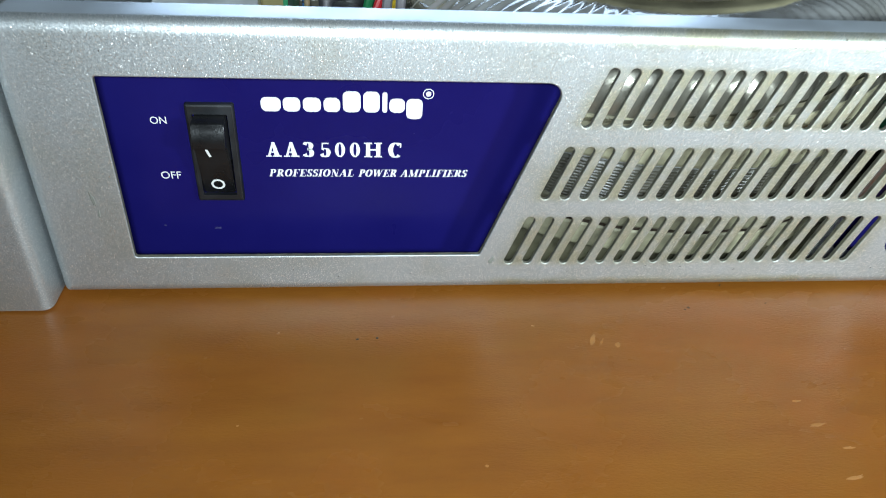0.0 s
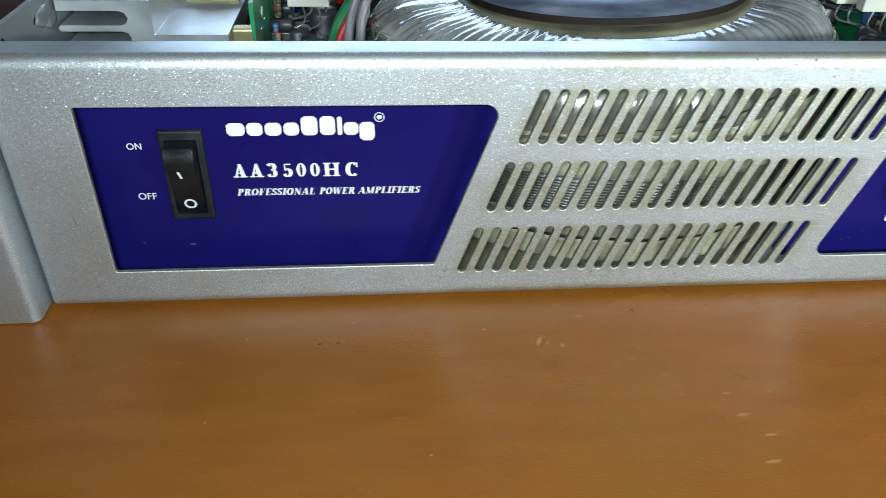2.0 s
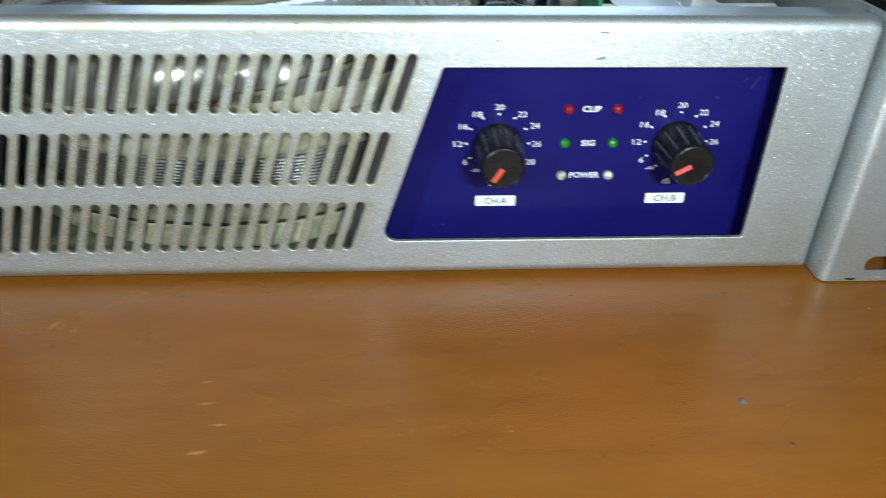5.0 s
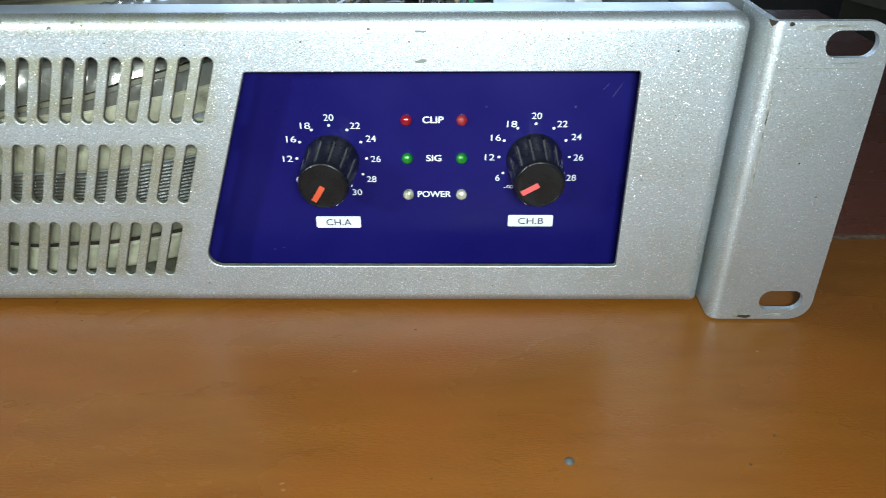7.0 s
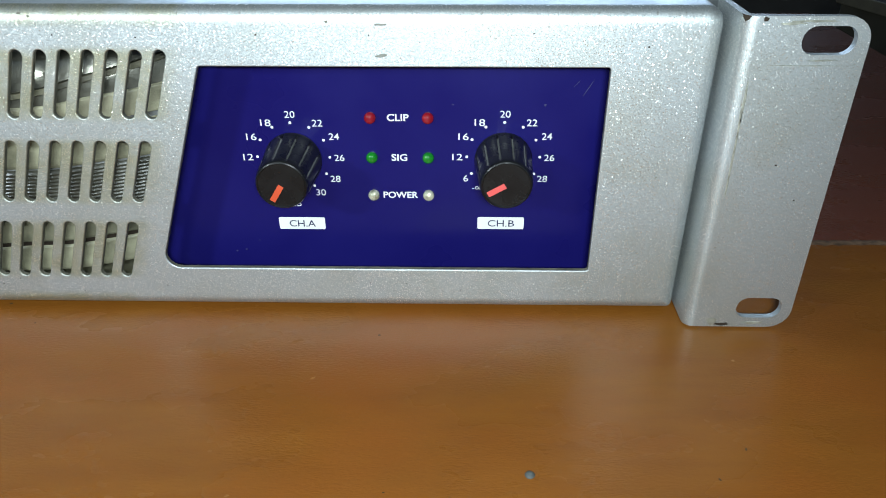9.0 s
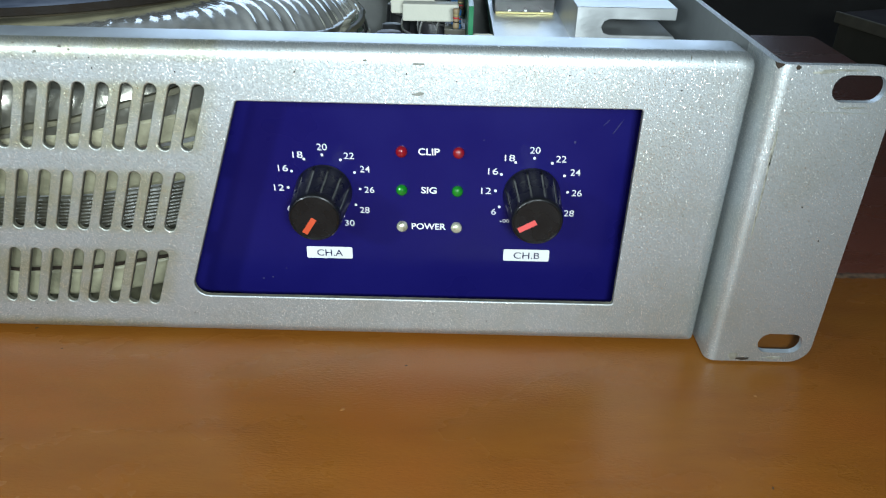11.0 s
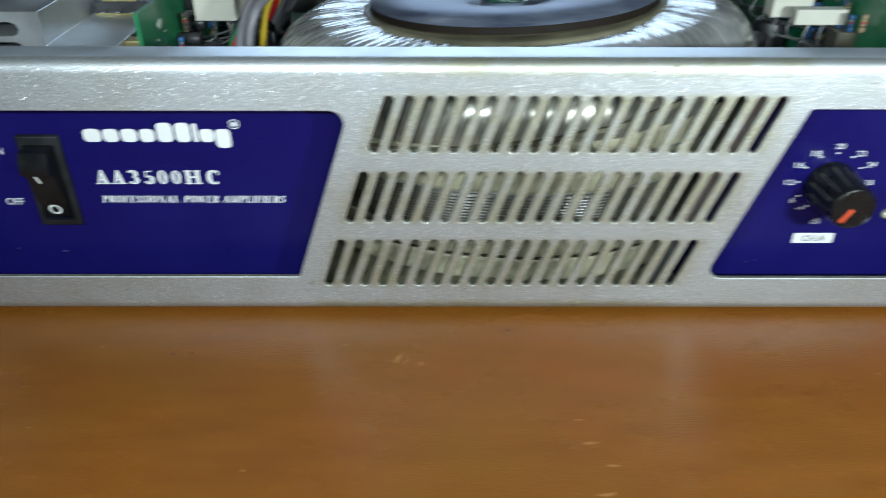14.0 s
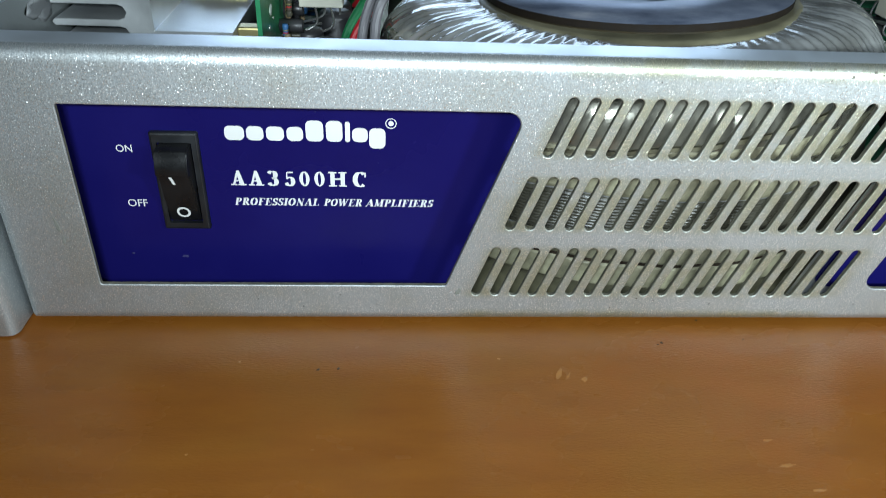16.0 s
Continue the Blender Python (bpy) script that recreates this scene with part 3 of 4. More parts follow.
GLYPHS["5"] = (0.66, [(1, [(0.15, 0.93), (0.56, 0.93)]), (2, [(0.17, 0.92), (0.54, 0.92)]), (0.3, [(0.16, 0.95), (0.13, 0.50)]), (1, arc(0.30, 0.31, 0.23, 0.275, 135, -160))])


def serif_letter(name, ch, x0, x1, z0, z1, y, parent, shear=0.0, heavy=1.0):
    """One printed capital drawn with a broad pen: uprights heavy, level strokes thin."""
    width, strokes = GLYPHS[ch]
    b = bmesh.new()
    for layer, (weight, pts) in enumerate(strokes):
        ends = []
        for k, (px, pz) in enumerate(pts):
            (ax, az), (bx, bz) = pts[max(0, k - 1)], pts[min(len(pts) - 1, k + 1)]
            if pts[0] == pts[-1] and len(pts) > 20 and k in (0, len(pts) - 1):
                ax, az, bx, bz = *pts[-2], *pts[1]
            d = max(1e-6, math.hypot(bx - ax, bz - az))
            nx, nz = -(bz - az) / d, (bx - ax) / d
            half = heavy * math.hypot(0.14 * weight * nx, 0.036 * nz)
            ends.append([(px + q * half * nx, pz + q * half * nz) for q in (1, -1)])
        rails = [[(x0 + (x1 - x0) * px / width + shear * (z1 - z0) * pz, y - 0.004 * layer, z0 + (z1 - z0) * pz) for px, pz in rail] for rail in zip(*ends)]
        loft(rails, False, bm=b)
    part(name, b, WHITE, parent)


def serif_bar(x0, x1, z, y, parent):
    """A thin slab serif."""
    sf = bmesh.new()
    sf.faces.new([sf.verts.new((px, y, pz)) for px, pz in ((x0, z), (x1, z), (x1, z + 0.42), (x0, z + 0.42))])
    part("serif", sf, WHITE, parent)


def oval_numeral(x0, x1, z0, z1, y, parent):
    """A nought with heavy sides and thin top and bottom."""
    cx, cz, n = (x0 + x1) / 2, (z0 + z1) / 2, 32
    a, c = (x1 - x0) / 2, (z1 - z0) / 2
    rings = [[(cx + p * math.cos(2 * math.pi * k / n), y, cz + q * math.sin(2 * math.pi * k / n)) for k in range(n)] for p, q in ((a, c), (a * 0.30, c * 0.84))]
    part("model_character", loft(rings, True), WHITE, parent)


def serif_capital_a(x0, x1, z0, z1, y, parent):
    """A with a thin upstroke, a heavy downstroke, a crossbar and feet."""
    cx, h, w = (x0 + x1) / 2, z1 - z0, x1 - x0
    b = bmesh.new()
    for quad in (((x0 + 0.10 * w, z0), (x0 + 0.26 * w, z0), (cx + 0.06 * w, z1), (cx - 0.06 * w, z1)),
                 ((x1 - 0.44 * w, z0), (x1 - 0.10 * w, z0), (cx + 0.10 * w, z1), (cx - 0.10 * w, z1)),
                 ((x0 + 0.28 * w, z0 + 0.27 * h), (x1 - 0.36 * w, z0 + 0.27 * h), (x1 - 0.38 * w, z0 + 0.36 * h), (x0 + 0.31 * w, z0 + 0.36 * h))):
        b.faces.new([b.verts.new((px, y - 0.004 * len(b.faces), pz)) for px, pz in quad])
    part("model_character", b, WHITE, parent)
    serif_bar(x0, x0 + 0.40 * w, z0, y - 0.02, parent)
    serif_bar(x1 - 0.54 * w, x1, z0, y - 0.02, parent)


def serif_capital_h(x0, x1, z0, z1, y, parent):
    """H with two heavy stems, a thin crossbar and slab serifs."""
    w, h = x1 - x0, z1 - z0
    b = bmesh.new()
    for xa, xb, za, zb in ((x0 + 0.1 * w, x0 + 0.34 * w, z0, z1), (x1 - 0.34 * w, x1 - 0.1 * w, z0, z1), (x0 + 0.3 * w, x1 - 0.3 * w, z0 + 0.46 * h, z0 + 0.57 * h)):
        b.faces.new([b.verts.new((px, y - 0.004 * len(b.faces), pz)) for px, pz in ((xa, za), (xb, za), (xb, zb), (xa, zb))])
    part("model_character", b, WHITE, parent)
    for z in (z0, z1 - 0.42):
        serif_bar(x0, x0 + 0.45 * w, z, y - 0.02, parent)
        serif_bar(x1 - 0.45 * w, x1, z, y - 0.02, parent)


MZ0, MZ1 = 44.1, 49.1
for ch, x0, x1 in (("A", -144.5, -139.9), ("A", -139.2, -134.6), ("3", -133.5, -130.1), ("5", -128.3, -125.2), ("0", -123.9, -120.8), ("0", -119.4, -116.3), ("H", -115.1, -109.6), ("C", -107.8, -103.3)):
    if ch == "A":
        serif_capital_a(x0, x1, MZ0, MZ1, PR, left_plate)
    elif ch == "0":
        oval_numeral(x0, x1, MZ0, MZ1, PR, left_plate)
    elif ch == "H":
        serif_capital_h(x0, x1, MZ0, MZ1, PR, left_plate)
    else:
        serif_letter("model_character", ch, x0, x1, MZ0, MZ1, PR, left_plate)
for word, x0, x1 in (("PROFESSIONAL", -144.3, -118.4), ("POWER", -117.1, -105.1), ("AMPLIFIERS", -104.1, -83.1)):
    unit = (x1 - 0.05 - x0) / sum(GLYPHS[ch][0] for ch in word)
    for ch in word:
        wide = GLYPHS[ch][0] * unit
        serif_letter("legend", ch, x0, x0 + 0.97 * wide, 37.2, 39.75, PR, left_plate, 0.24, 0.8)
        x0 += wide


def maker_mark_blocks():
    """Plain rounded white blocks in place of the maker's mark."""
    start, width = -144.6, 46.8
    for a, b, lo, hi in ((0, 0.122, 0, 4.5), (0.134, 0.241, 0, 4.5), (0.256, 0.367, 0, 4.5), (0.383, 0.486, 0, 4.5), (0.502, 0.612, 0, 6.6), (0.628, 0.731, 0, 6.6), (0.747, 0.778, 0, 6.4), (0.79, 0.889, 0, 4.5), (0.897, 1.0, -2.0, 4.5)):
        x0, x1 = start + a * width, start + b * width
        r = min(1.6, (x1 - x0) * 0.4)
        outs = [[(px, 59.1 + pz) for px, pz in round_poly([(x0, lo), (x1, lo), (x1, hi), (x0, hi)], [r] * 4, 5)]]
        part("maker_mark", filled(outs, PR), WHITE, left_plate)
    n = 24
    cx, cz = -96.2, 65.2
    part("mark_ring", loft([[(cx + r * math.cos(2 * math.pi * k / n), PR, cz + r * math.sin(2 * math.pi * k / n)) for k in range(n)] for r in (1.65, 1.38)], True), WHITE, left_plate)
    part("mark_dot", loft([[(cx + r * math.cos(2 * math.pi * k / n), PR, cz + r * math.sin(2 * math.pi * k / n)) for k in range(n)] for r in (0.8, 0.02)], True), WHITE, left_plate)


maker_mark_blocks()

# rocker switch
switch = tagged(new("rocker_switch"), "black plastic rocker switch set to off")
switch.parent = amplifier
BY = 10.6
BEZEL_OUT = round_poly([(-166.0, 29.1), (-152.2, 29.1), (-152.2, 61.7), (-166.0, 61.7)], [0.6] * 4)
BEZEL_IN = round_poly([(-164.2, 31.4), (-154.2, 31.4), (-154.2, 58.6), (-164.2, 58.6)], [0.3] * 4)
bz = filled([offset_poly(BEZEL_OUT, -0.7), BEZEL_IN], BY)
loft([[(x, y, z) for x, z in offset_poly(BEZEL_OUT, d)] for y, d in ((BY, -0.7), (BY + 0.12, -0.25), (BY + 0.5, 0.0), (PY, 0.05))], True, bm=bz)
loft([[(x, y, z) for x, z in BEZEL_IN] for y in (BY, 17.0)], True, bm=bz)
bz.faces.new([bz.verts.new((x, 15.0, z)) for x, z in ((-164.4, 31.2), (-154.0, 31.2), (-154.0, 58.8), (-164.4, 58.8))])
part("bezel", bz, BEZEL, switch)
prof = [(17.0, 31.8), (11.4, 31.8), (10.4, 33.0), (9.0, 38.6), (7.7, 43.4), (6.7, 48.2), (6.0, 50.0), (4.3, 50.6), (3.9, 51.6), (4.3, 54.0), (5.6, 57.4), (6.6, 58.2), (17.0, 58.2)]
rk = loft([[(x, y, z) for y, z in prof] for x in (-163.8, -163.4, -154.9, -154.5)], False)
for x, order in ((-163.8, 1), (-154.5, -1)):
    rk.faces.new([rk.verts.new((x, y, z)) for y, z in prof][::order])
bmesh.ops.remove_doubles(rk, verts=rk.verts, dist=0.01)
bmesh.ops.recalc_face_normals(rk, faces=rk.faces)
bmesh.ops.bevel(rk, geom=[e for e in rk.edges if e.calc_face_angle(0) > 0.5], offset=0.35, segments=2, affect="EDGES")
rocker = part("rocker", rk, BLACK, switch, "", 40)


def on_rocker(z):
    """Depth of the rocker's lower face at height z."""
    for (ya, za), (yb, zb) in zip(prof[2:6], prof[3:7]):
        if za <= z <= zb:
            return ya + (yb - ya) * (z - za) / (zb - za) - 0.1
    return prof[2][0] - 0.1


def on_face(x, z):
    return (x, on_rocker(z), z)


ib = bmesh.new()
ib.faces.new([ib.verts.new(on_face(x, z)) for x, z in ((-160.1, 46.8), (-159.3, 46.8), (-160.0, 49.7), (-160.8, 49.7))])
part("on_mark", ib, WHITE, rocker)
part("off_mark", loft([[on_face(-159.2 + r * math.cos(2 * math.pi * k / 28), 35.9 + r * math.sin(2 * math.pi * k / 28)) for k in range(28)] for r in (2.05, 1.35)], True), WHITE, rocker)


# gain knobs with their scales
def knob(x, z, turn, paint, label):
    k = tagged(new("gain_knob"), label)
    k.parent = amplifier
    n = 192
    rings = []
    for h, r, flute in ((0.3, 8.1, 0), (1.2, 8.2, 0), (1.6, 8.1, 0.3), (3.0, 8.0, 1), (15.2, 7.25, 1), (16.0, 7.15, 0.3), (16.9, 7.05, 0), (17.6, 6.75, 0), (17.8, 6.45, 0), (17.5, 6.15, 0), (17.4, 0.05, 0)):
        ring = []
        for i in range(n):
            a = 2 * math.pi * i / n
            q = (a * 12 / (2 * math.pi)) % 1.0
            groove = 0.7 * max(0.0, 1 - abs(q - 0.5) / 0.1)
            ring.append((x + (r - flute * groove) * math.cos(a), PY - h, z + (r - flute * groove) * math.sin(a)))
        rings.append(ring)
    b = loft(rings, True)
    bmesh.ops.recalc_face_normals(b, faces=b.faces)
    body = part("knob_body", b, BLACK, k, "", 28)
    body.data.materials.append(GROOVE)
    for f in body.data.polygons:
        # the bottoms of the grooves are coloured grey for the light they catch
        q = (math.atan2(f.center.z / MM - z, f.center.x / MM - x) * 12 / (2 * math.pi)) % 1.0
        if abs(q - 0.5) < 0.075 and 2.6 < PY - f.center.y / MM < 15.4:
            f.material_index = 1
    d = Vector((math.sin(radians(turn)), math.cos(radians(turn))))
    nrm = Vector((d.y, -d.x))
    p = bmesh.new()
    quad = [Vector((x, z)) + d * a + nrm * w for a, w in ((0.3, -0.8), (0.3, 0.8), (5.6, 0.8), (5.6, -0.8))]
    f = p.faces.new([p.verts.new((q.x, PY - 17.52, q.y)) for q in quad])
    bmesh.ops.extrude_face_region(p, geom=[f])
    for v in list(p.verts)[4:]:
        v.co.y += 0.1
    bmesh.ops.recalc_face_normals(p, faces=p.faces)
    part("pointer", p, paint, k)
    return k


KNOBS = ((97.4, 44.5, 212, ORANGE, "black ribbed gain knob with an orange-red pointer"), (157.4, 44.9, 240, PINK, "black ribbed gain knob with a coral pointer"))
for kx, kz, turn, paint, lab in KNOBS:
    knob(kx, kz, turn, paint, lab)
    for word, ang, dx, dz in (("20", 0, 0.1, 2.4), ("22", 30, 2.4, 1.3), ("24", 60, 3.0, 1.1), ("26", 90, 2.7, -0.2), ("28", 120, 2.5, -1.6), ("30", 150, 1.7, -2.2), ("dB", 190, 1.1, -4.6), ("-\u221e", 210, -2.0, -0.8), ("6", 240, -1.6, -1.6), ("12", 270, -2.7, -0.1), ("16", 300, -2.4, 0.9), ("18", 330, -1.7, 1.3)):
        a = radians(ang)
        cx, cz = kx + 10.4 * math.sin(a), kz + 0.6 + 10.4 * math.cos(a)
        if word != "dB":
            n = 14
            d = bmesh.new()
            d.faces.new([d.verts.new((cx + 0.42 * math.cos(2 * math.pi * k / n), PR, cz + 0.42 * math.sin(2 * math.pi * k / n))) for k in range(n)])
            part("scale_dot", d, WHITE, right_plate)
        w = 2.9 if len(word) == 2 else 1.35
        h = 1.1 if word[0] == "-" else 2.0
        lettering("legend", word, cx + dx - w / 2, cx + dx + w / 2, cz + dz - h / 2, h, PR, WHITE, right_plate, 0.002)

# channel tags
for x0, z0, word in ((90.8, 21.5, "CH.A"), (150.5, 22.0, "CH.B")):
    tag = extrude_y(round_poly([(x0, z0), (x0 + 13.9, z0), (x0 + 13.9, z0 + 4), (x0, z0 + 4)], [0.5] * 4), PR - 0.06, PY)
    tg = part("channel_tag", tag, WHITE, right_plate)
    lettering("legend", word, x0 + 3.1, x0 + 11.0, z0 + 0.9, 2.2, PR - 0.16, NAVY, tg, 0.004)

lettering("legend", "CLIP", 124.6, 130.7, 56.1, 2.1, PR, WHITE, right_plate, 0.02)
lettering("legend", "SIG", 125.5, 130.0, 44.1, 2.1, PR, WHITE, right_plate, 0.02)
lettering("legend", "POWER", 122.7, 132.9, 32.2, 2.1, PR, WHITE, right_plate, 0.02)
for z, mat, lab in ((57.1, LED_RED, "unlit red indicator lamp"), (45.15, LED_GREEN, "unlit green indicator lamp"), (33.2, LED_CLEAR, "unlit clear yellowish indicator lamp")):
    for x in (119.9, 136.0):
        dome = lathe([(1.7, -0.2), (1.7, 0.5)] + [(1.7 * math.cos(a), 0.5 + 1.3 * math.sin(a)) for a in (0.25, 0.5, 0.75, 1.0, 1.25, 1.45, 1.56)], (x, PY, z), "-y", 24)
        bmesh.ops.recalc_face_normals(dome, faces=dome.faces)
        part("indicator_led", dome, mat, amplifier, lab, 60)

# ---- inside: transformer ----
CX, CY = -0.8, 114.6
TILT_X, TILT_Y = 0.054, -0.041
DX, DY = -1.5, 106.7
transformer = tagged(new("toroidal_transformer"), "large toroidal transformer wrapped in clear creased film")
transformer.parent = amplifier


def lift(x, y, h):
    """Raise the upper part of the winding and lean it like its disc, to fit the camera's view."""
    u = min(1.0, max(0.0, (h - 54) / 20))
    return u * (2.6 + TILT_X * (x - DX) + TILT_Y * (y - DY))


def windings():
    """Ring wound with film: deep sharp folds on one side, nearly smooth on the other."""
    prof = [(30, 4), (60, 3), (90, 4), (96.5, 7), (99.5, 12), (100, 24)]
    for k in range(13):
        a = math.pi / 2 * k / 12
        prof.append((75 + 25 * math.cos(a), 56.5 + 20 * math.sin(a)))
    prof += [(66, 76.9), (58, 77.0), (45, 76.5), (34, 74), (30, 70)]
    n, folds = 1392, 116
    rings = []
    for r, h in prof:
        ring = []
        for i in range(n):
            a = 2 * math.pi * i / n
            skew = a + 0.0032 * (r - 60) * (1 if h > 50 else 0) + 0.012 * noise.noise(Vector((a * 4, r * 0.03, 0.4)))
            f = skew * folds / (2 * math.pi)
            q = f % 1.0
            jag = 0.5 + 0.9 * noise.noise(Vector((math.floor(f) * 3.7, 1.5 + r * 0.02, 0.2)))
            deep = min(1.0, max(0.0, (-math.cos(a) - 0.1) / 0.5))
            deep = 0.06 + 0.94 * deep * deep * (3 - 2 * deep) + 0.95 * max(0.0, math.cos(a) - 0.15)
            ridge = deep * (1.4 * jag * (1 - abs(2 * q - 1)) ** 1.6 + 0.05 * noise.noise(Vector((a * 30, r * 0.12, h * 0.12))))
            soft = 0.3 if 24 < h < 55 else 1.0
            rr = r + (ridge * soft * 0.8 if r > 80 else 0)
            x, y = CX + rr * math.cos(a), CY + rr * math.sin(a)
            ring.append((x, y, h + (ridge * soft if h > 58 else 0) + lift(x, y, h)))
        rings.append(ring)
    return loft(rings, True)


def tilted(b, cx, cy):
    """Lean a disc by slopes fitted to its outline in the camera's view."""
    for v in b.verts:
        v.co.z += TILT_X * (v.co.x - cx) + TILT_Y * (v.co.y - cy)
    return b


part("winding", windings(), FILM, transformer, "film-wrapped winding with radial creases", 50)
def band(r0, z0, z1, ribs, slope=0.0):
    """A flat or ribbed binding round the winding's side."""
    prof = [(r0 - 1.2, z0), (r0, z0 + 0.3)]
    if ribs:
        z = z0 + 0.6
        while z < z1 - 0.6:
            prof += [(r0, z), (r0 + 0.35, z + 0.25), (r0 + 0.35, z + 0.55), (r0, z + 0.8)]
            z += 1.15
    else:
        prof += [(r0, z0 + (z1 - z0) * q / 8) for q in range(1, 8)]
    prof += [(r0, z1 - 0.3), (r0 - 1.2, z1)]
    b = lathe(prof, (CX, CY, 0), "z", 160)
    for v in b.verts:
        # wound unevenly, hugging the winding's rounded shoulder
        a = math.atan2(v.co.y - CY, v.co.x - CX)
        z = v.co.z + 0.8 * noise.noise(Vector((a * 5, 7.0, 1.0))) + slope * max(-70, min(70, v.co.x - CX))
        up = min(0.98, max(0.0, (z - 56.5) / 20))
        r = math.hypot(v.co.x - CX, v.co.y - CY) - 25 + 25 * math.sqrt(1 - up * up) + 0.5 * noise.noise(Vector((a * 9, v.co.z * 0.05, 3.0)))
        x, y = CX + r * math.cos(a), CY + r * math.sin(a)
        v.co = Vector((x, y, z + lift(x, y, z)))
    return b


part("binding_tape", band(100.6, 38.9, 51.0, False), CREAMTAPE, transformer, "aged cream binding tape", 40)
part("binding_tape", band(101.6, 50.2, 56.4, False, 0.045), TAPE, transformer, "slanting cream binding tape", 40)
part("binding_strip", band(101.9, 56.6, 58.2, False, 0.11), OLIVE, transformer, "narrow brown strip under the film", 40)
part("side_film", band(101.0, 53.5, 68.0, False), SIDEFILM, transformer, "film round the shoulder, darkened in colour for the shade", 40)
part("ribbed_band", band(100.7, 22.5, 38.6, True), RIBBED, transformer, "dark olive ribbed band", 25)
part("binding_tape", band(100.8, 14.3, 22.3, False), DARKTAPE, transformer, "dark olive binding tape", 40)
part("tape_seam", band(100.2, 12.6, 14.8, False), GRIME, transformer, "dark seam between two tapes", 40)
part("binding_tape", band(100.9, 4.0, 13.1, False), TAPE, transformer, "cream binding tape", 40)
# olive ring stands for tape and for the shade round the disc
tape = lathe([(48, 77.4), (55, 77.6), (58, 77.6), (60, 77.6), (61.5, 77.5), (62, 76.0)], (DX, DY + 2, 0), "z", 192)
for v in tape.verts:
    # the ring ends in uneven tongues
    d = Vector((v.co.x - DX, v.co.y - DY - 2))
    a = math.atan2(d.y, d.x)
    wide = max(0.0, math.cos(a + math.pi / 2)) ** 3
    out = max(0.0, (d.length - 55) / 10)
    k = 1 + out * (0.012 * noise.noise(Vector((a * 9, 0.5, 2.0))) + 0.03 * noise.noise(Vector((a * 2.2, 3.5, 2.0))) + 0.17 * wide)
    v.co.x, v.co.y = DX + d.x * k, DY + 2 + d.y * k
    v.co.z -= 0.9 * out * wide
    v.co.z += lift(v.co.x, v.co.y, 80) + 0.3
part("olive_shade_ring", tape, OLIVE, transformer, "olive ring for the tape and the shade under the disc", 40)
part("gasket", tilted(lathe([(20, 79.4), (57.2, 79.4), (57.8, 79.8), (57.8, 81.1), (20, 81.1)], (DX, DY, 0), "z", 96), DX, DY), RUBBER, transformer, "brown insulating gasket", 40)
part("clamp_plate", tilted(lathe([(9, 81.2), (58.6, 81.2), (58.6, 83.7), (26, 83.7), (20, 82.2), (9, 82.0)], (DX, DY, 0), "z", 96), DX, DY), DISC, transformer, "mottled blue-grey clamp disc with the window's reflection in its colour", 40)
part("plate_edge", tilted(lathe([(58.5, 81.1), (58.75, 81.2), (58.75, 83.55), (58.65, 83.66)], (DX, DY, 0), "z", 96), DX, DY), RUST, transformer, "rust-brown cut edge of the disc")
part("centre_cap", lathe([(0.1, 86.3), (4.0, 86.1), (8.5, 85.0), (11.5, 83.6), (12.5, 82.0), (9, 81.6)], (DX - 2, DY + 1, 0), "z", 9), CAPGREEN, transformer, "dark green cap over the centre bolt", 30)
for turn, seed in ((195, 1), (330, 2), (80, 3)):
    # crumpled white foil pressed round the cap
    rnd = random.Random(seed)
    fl = bmesh.new()
    rows = []
    for r in (9.5, 12, 15, 17.5):
        rows.append([(DX - 2 + r * math.cos(radians(turn + a)), DY + 1 + r * math.sin(radians(turn + a)), 84.2 + 2.6 * rnd.random() * (1 if r < 18 else 0.3)) for a in range(-42, 43, 14)])
    loft(rows, False, bm=fl)
    low = bmesh.ops.extrude_face_region(fl, geom=list(fl.faces))
    for v in low["geom"]:
        if isinstance(v, bmesh.types.BMVert):
            v.co.z -= 0.3
    bmesh.ops.recalc_face_normals(fl, faces=fl.faces)
    part("foil_flap", fl, FOIL, transformer, "crumpled white foil")


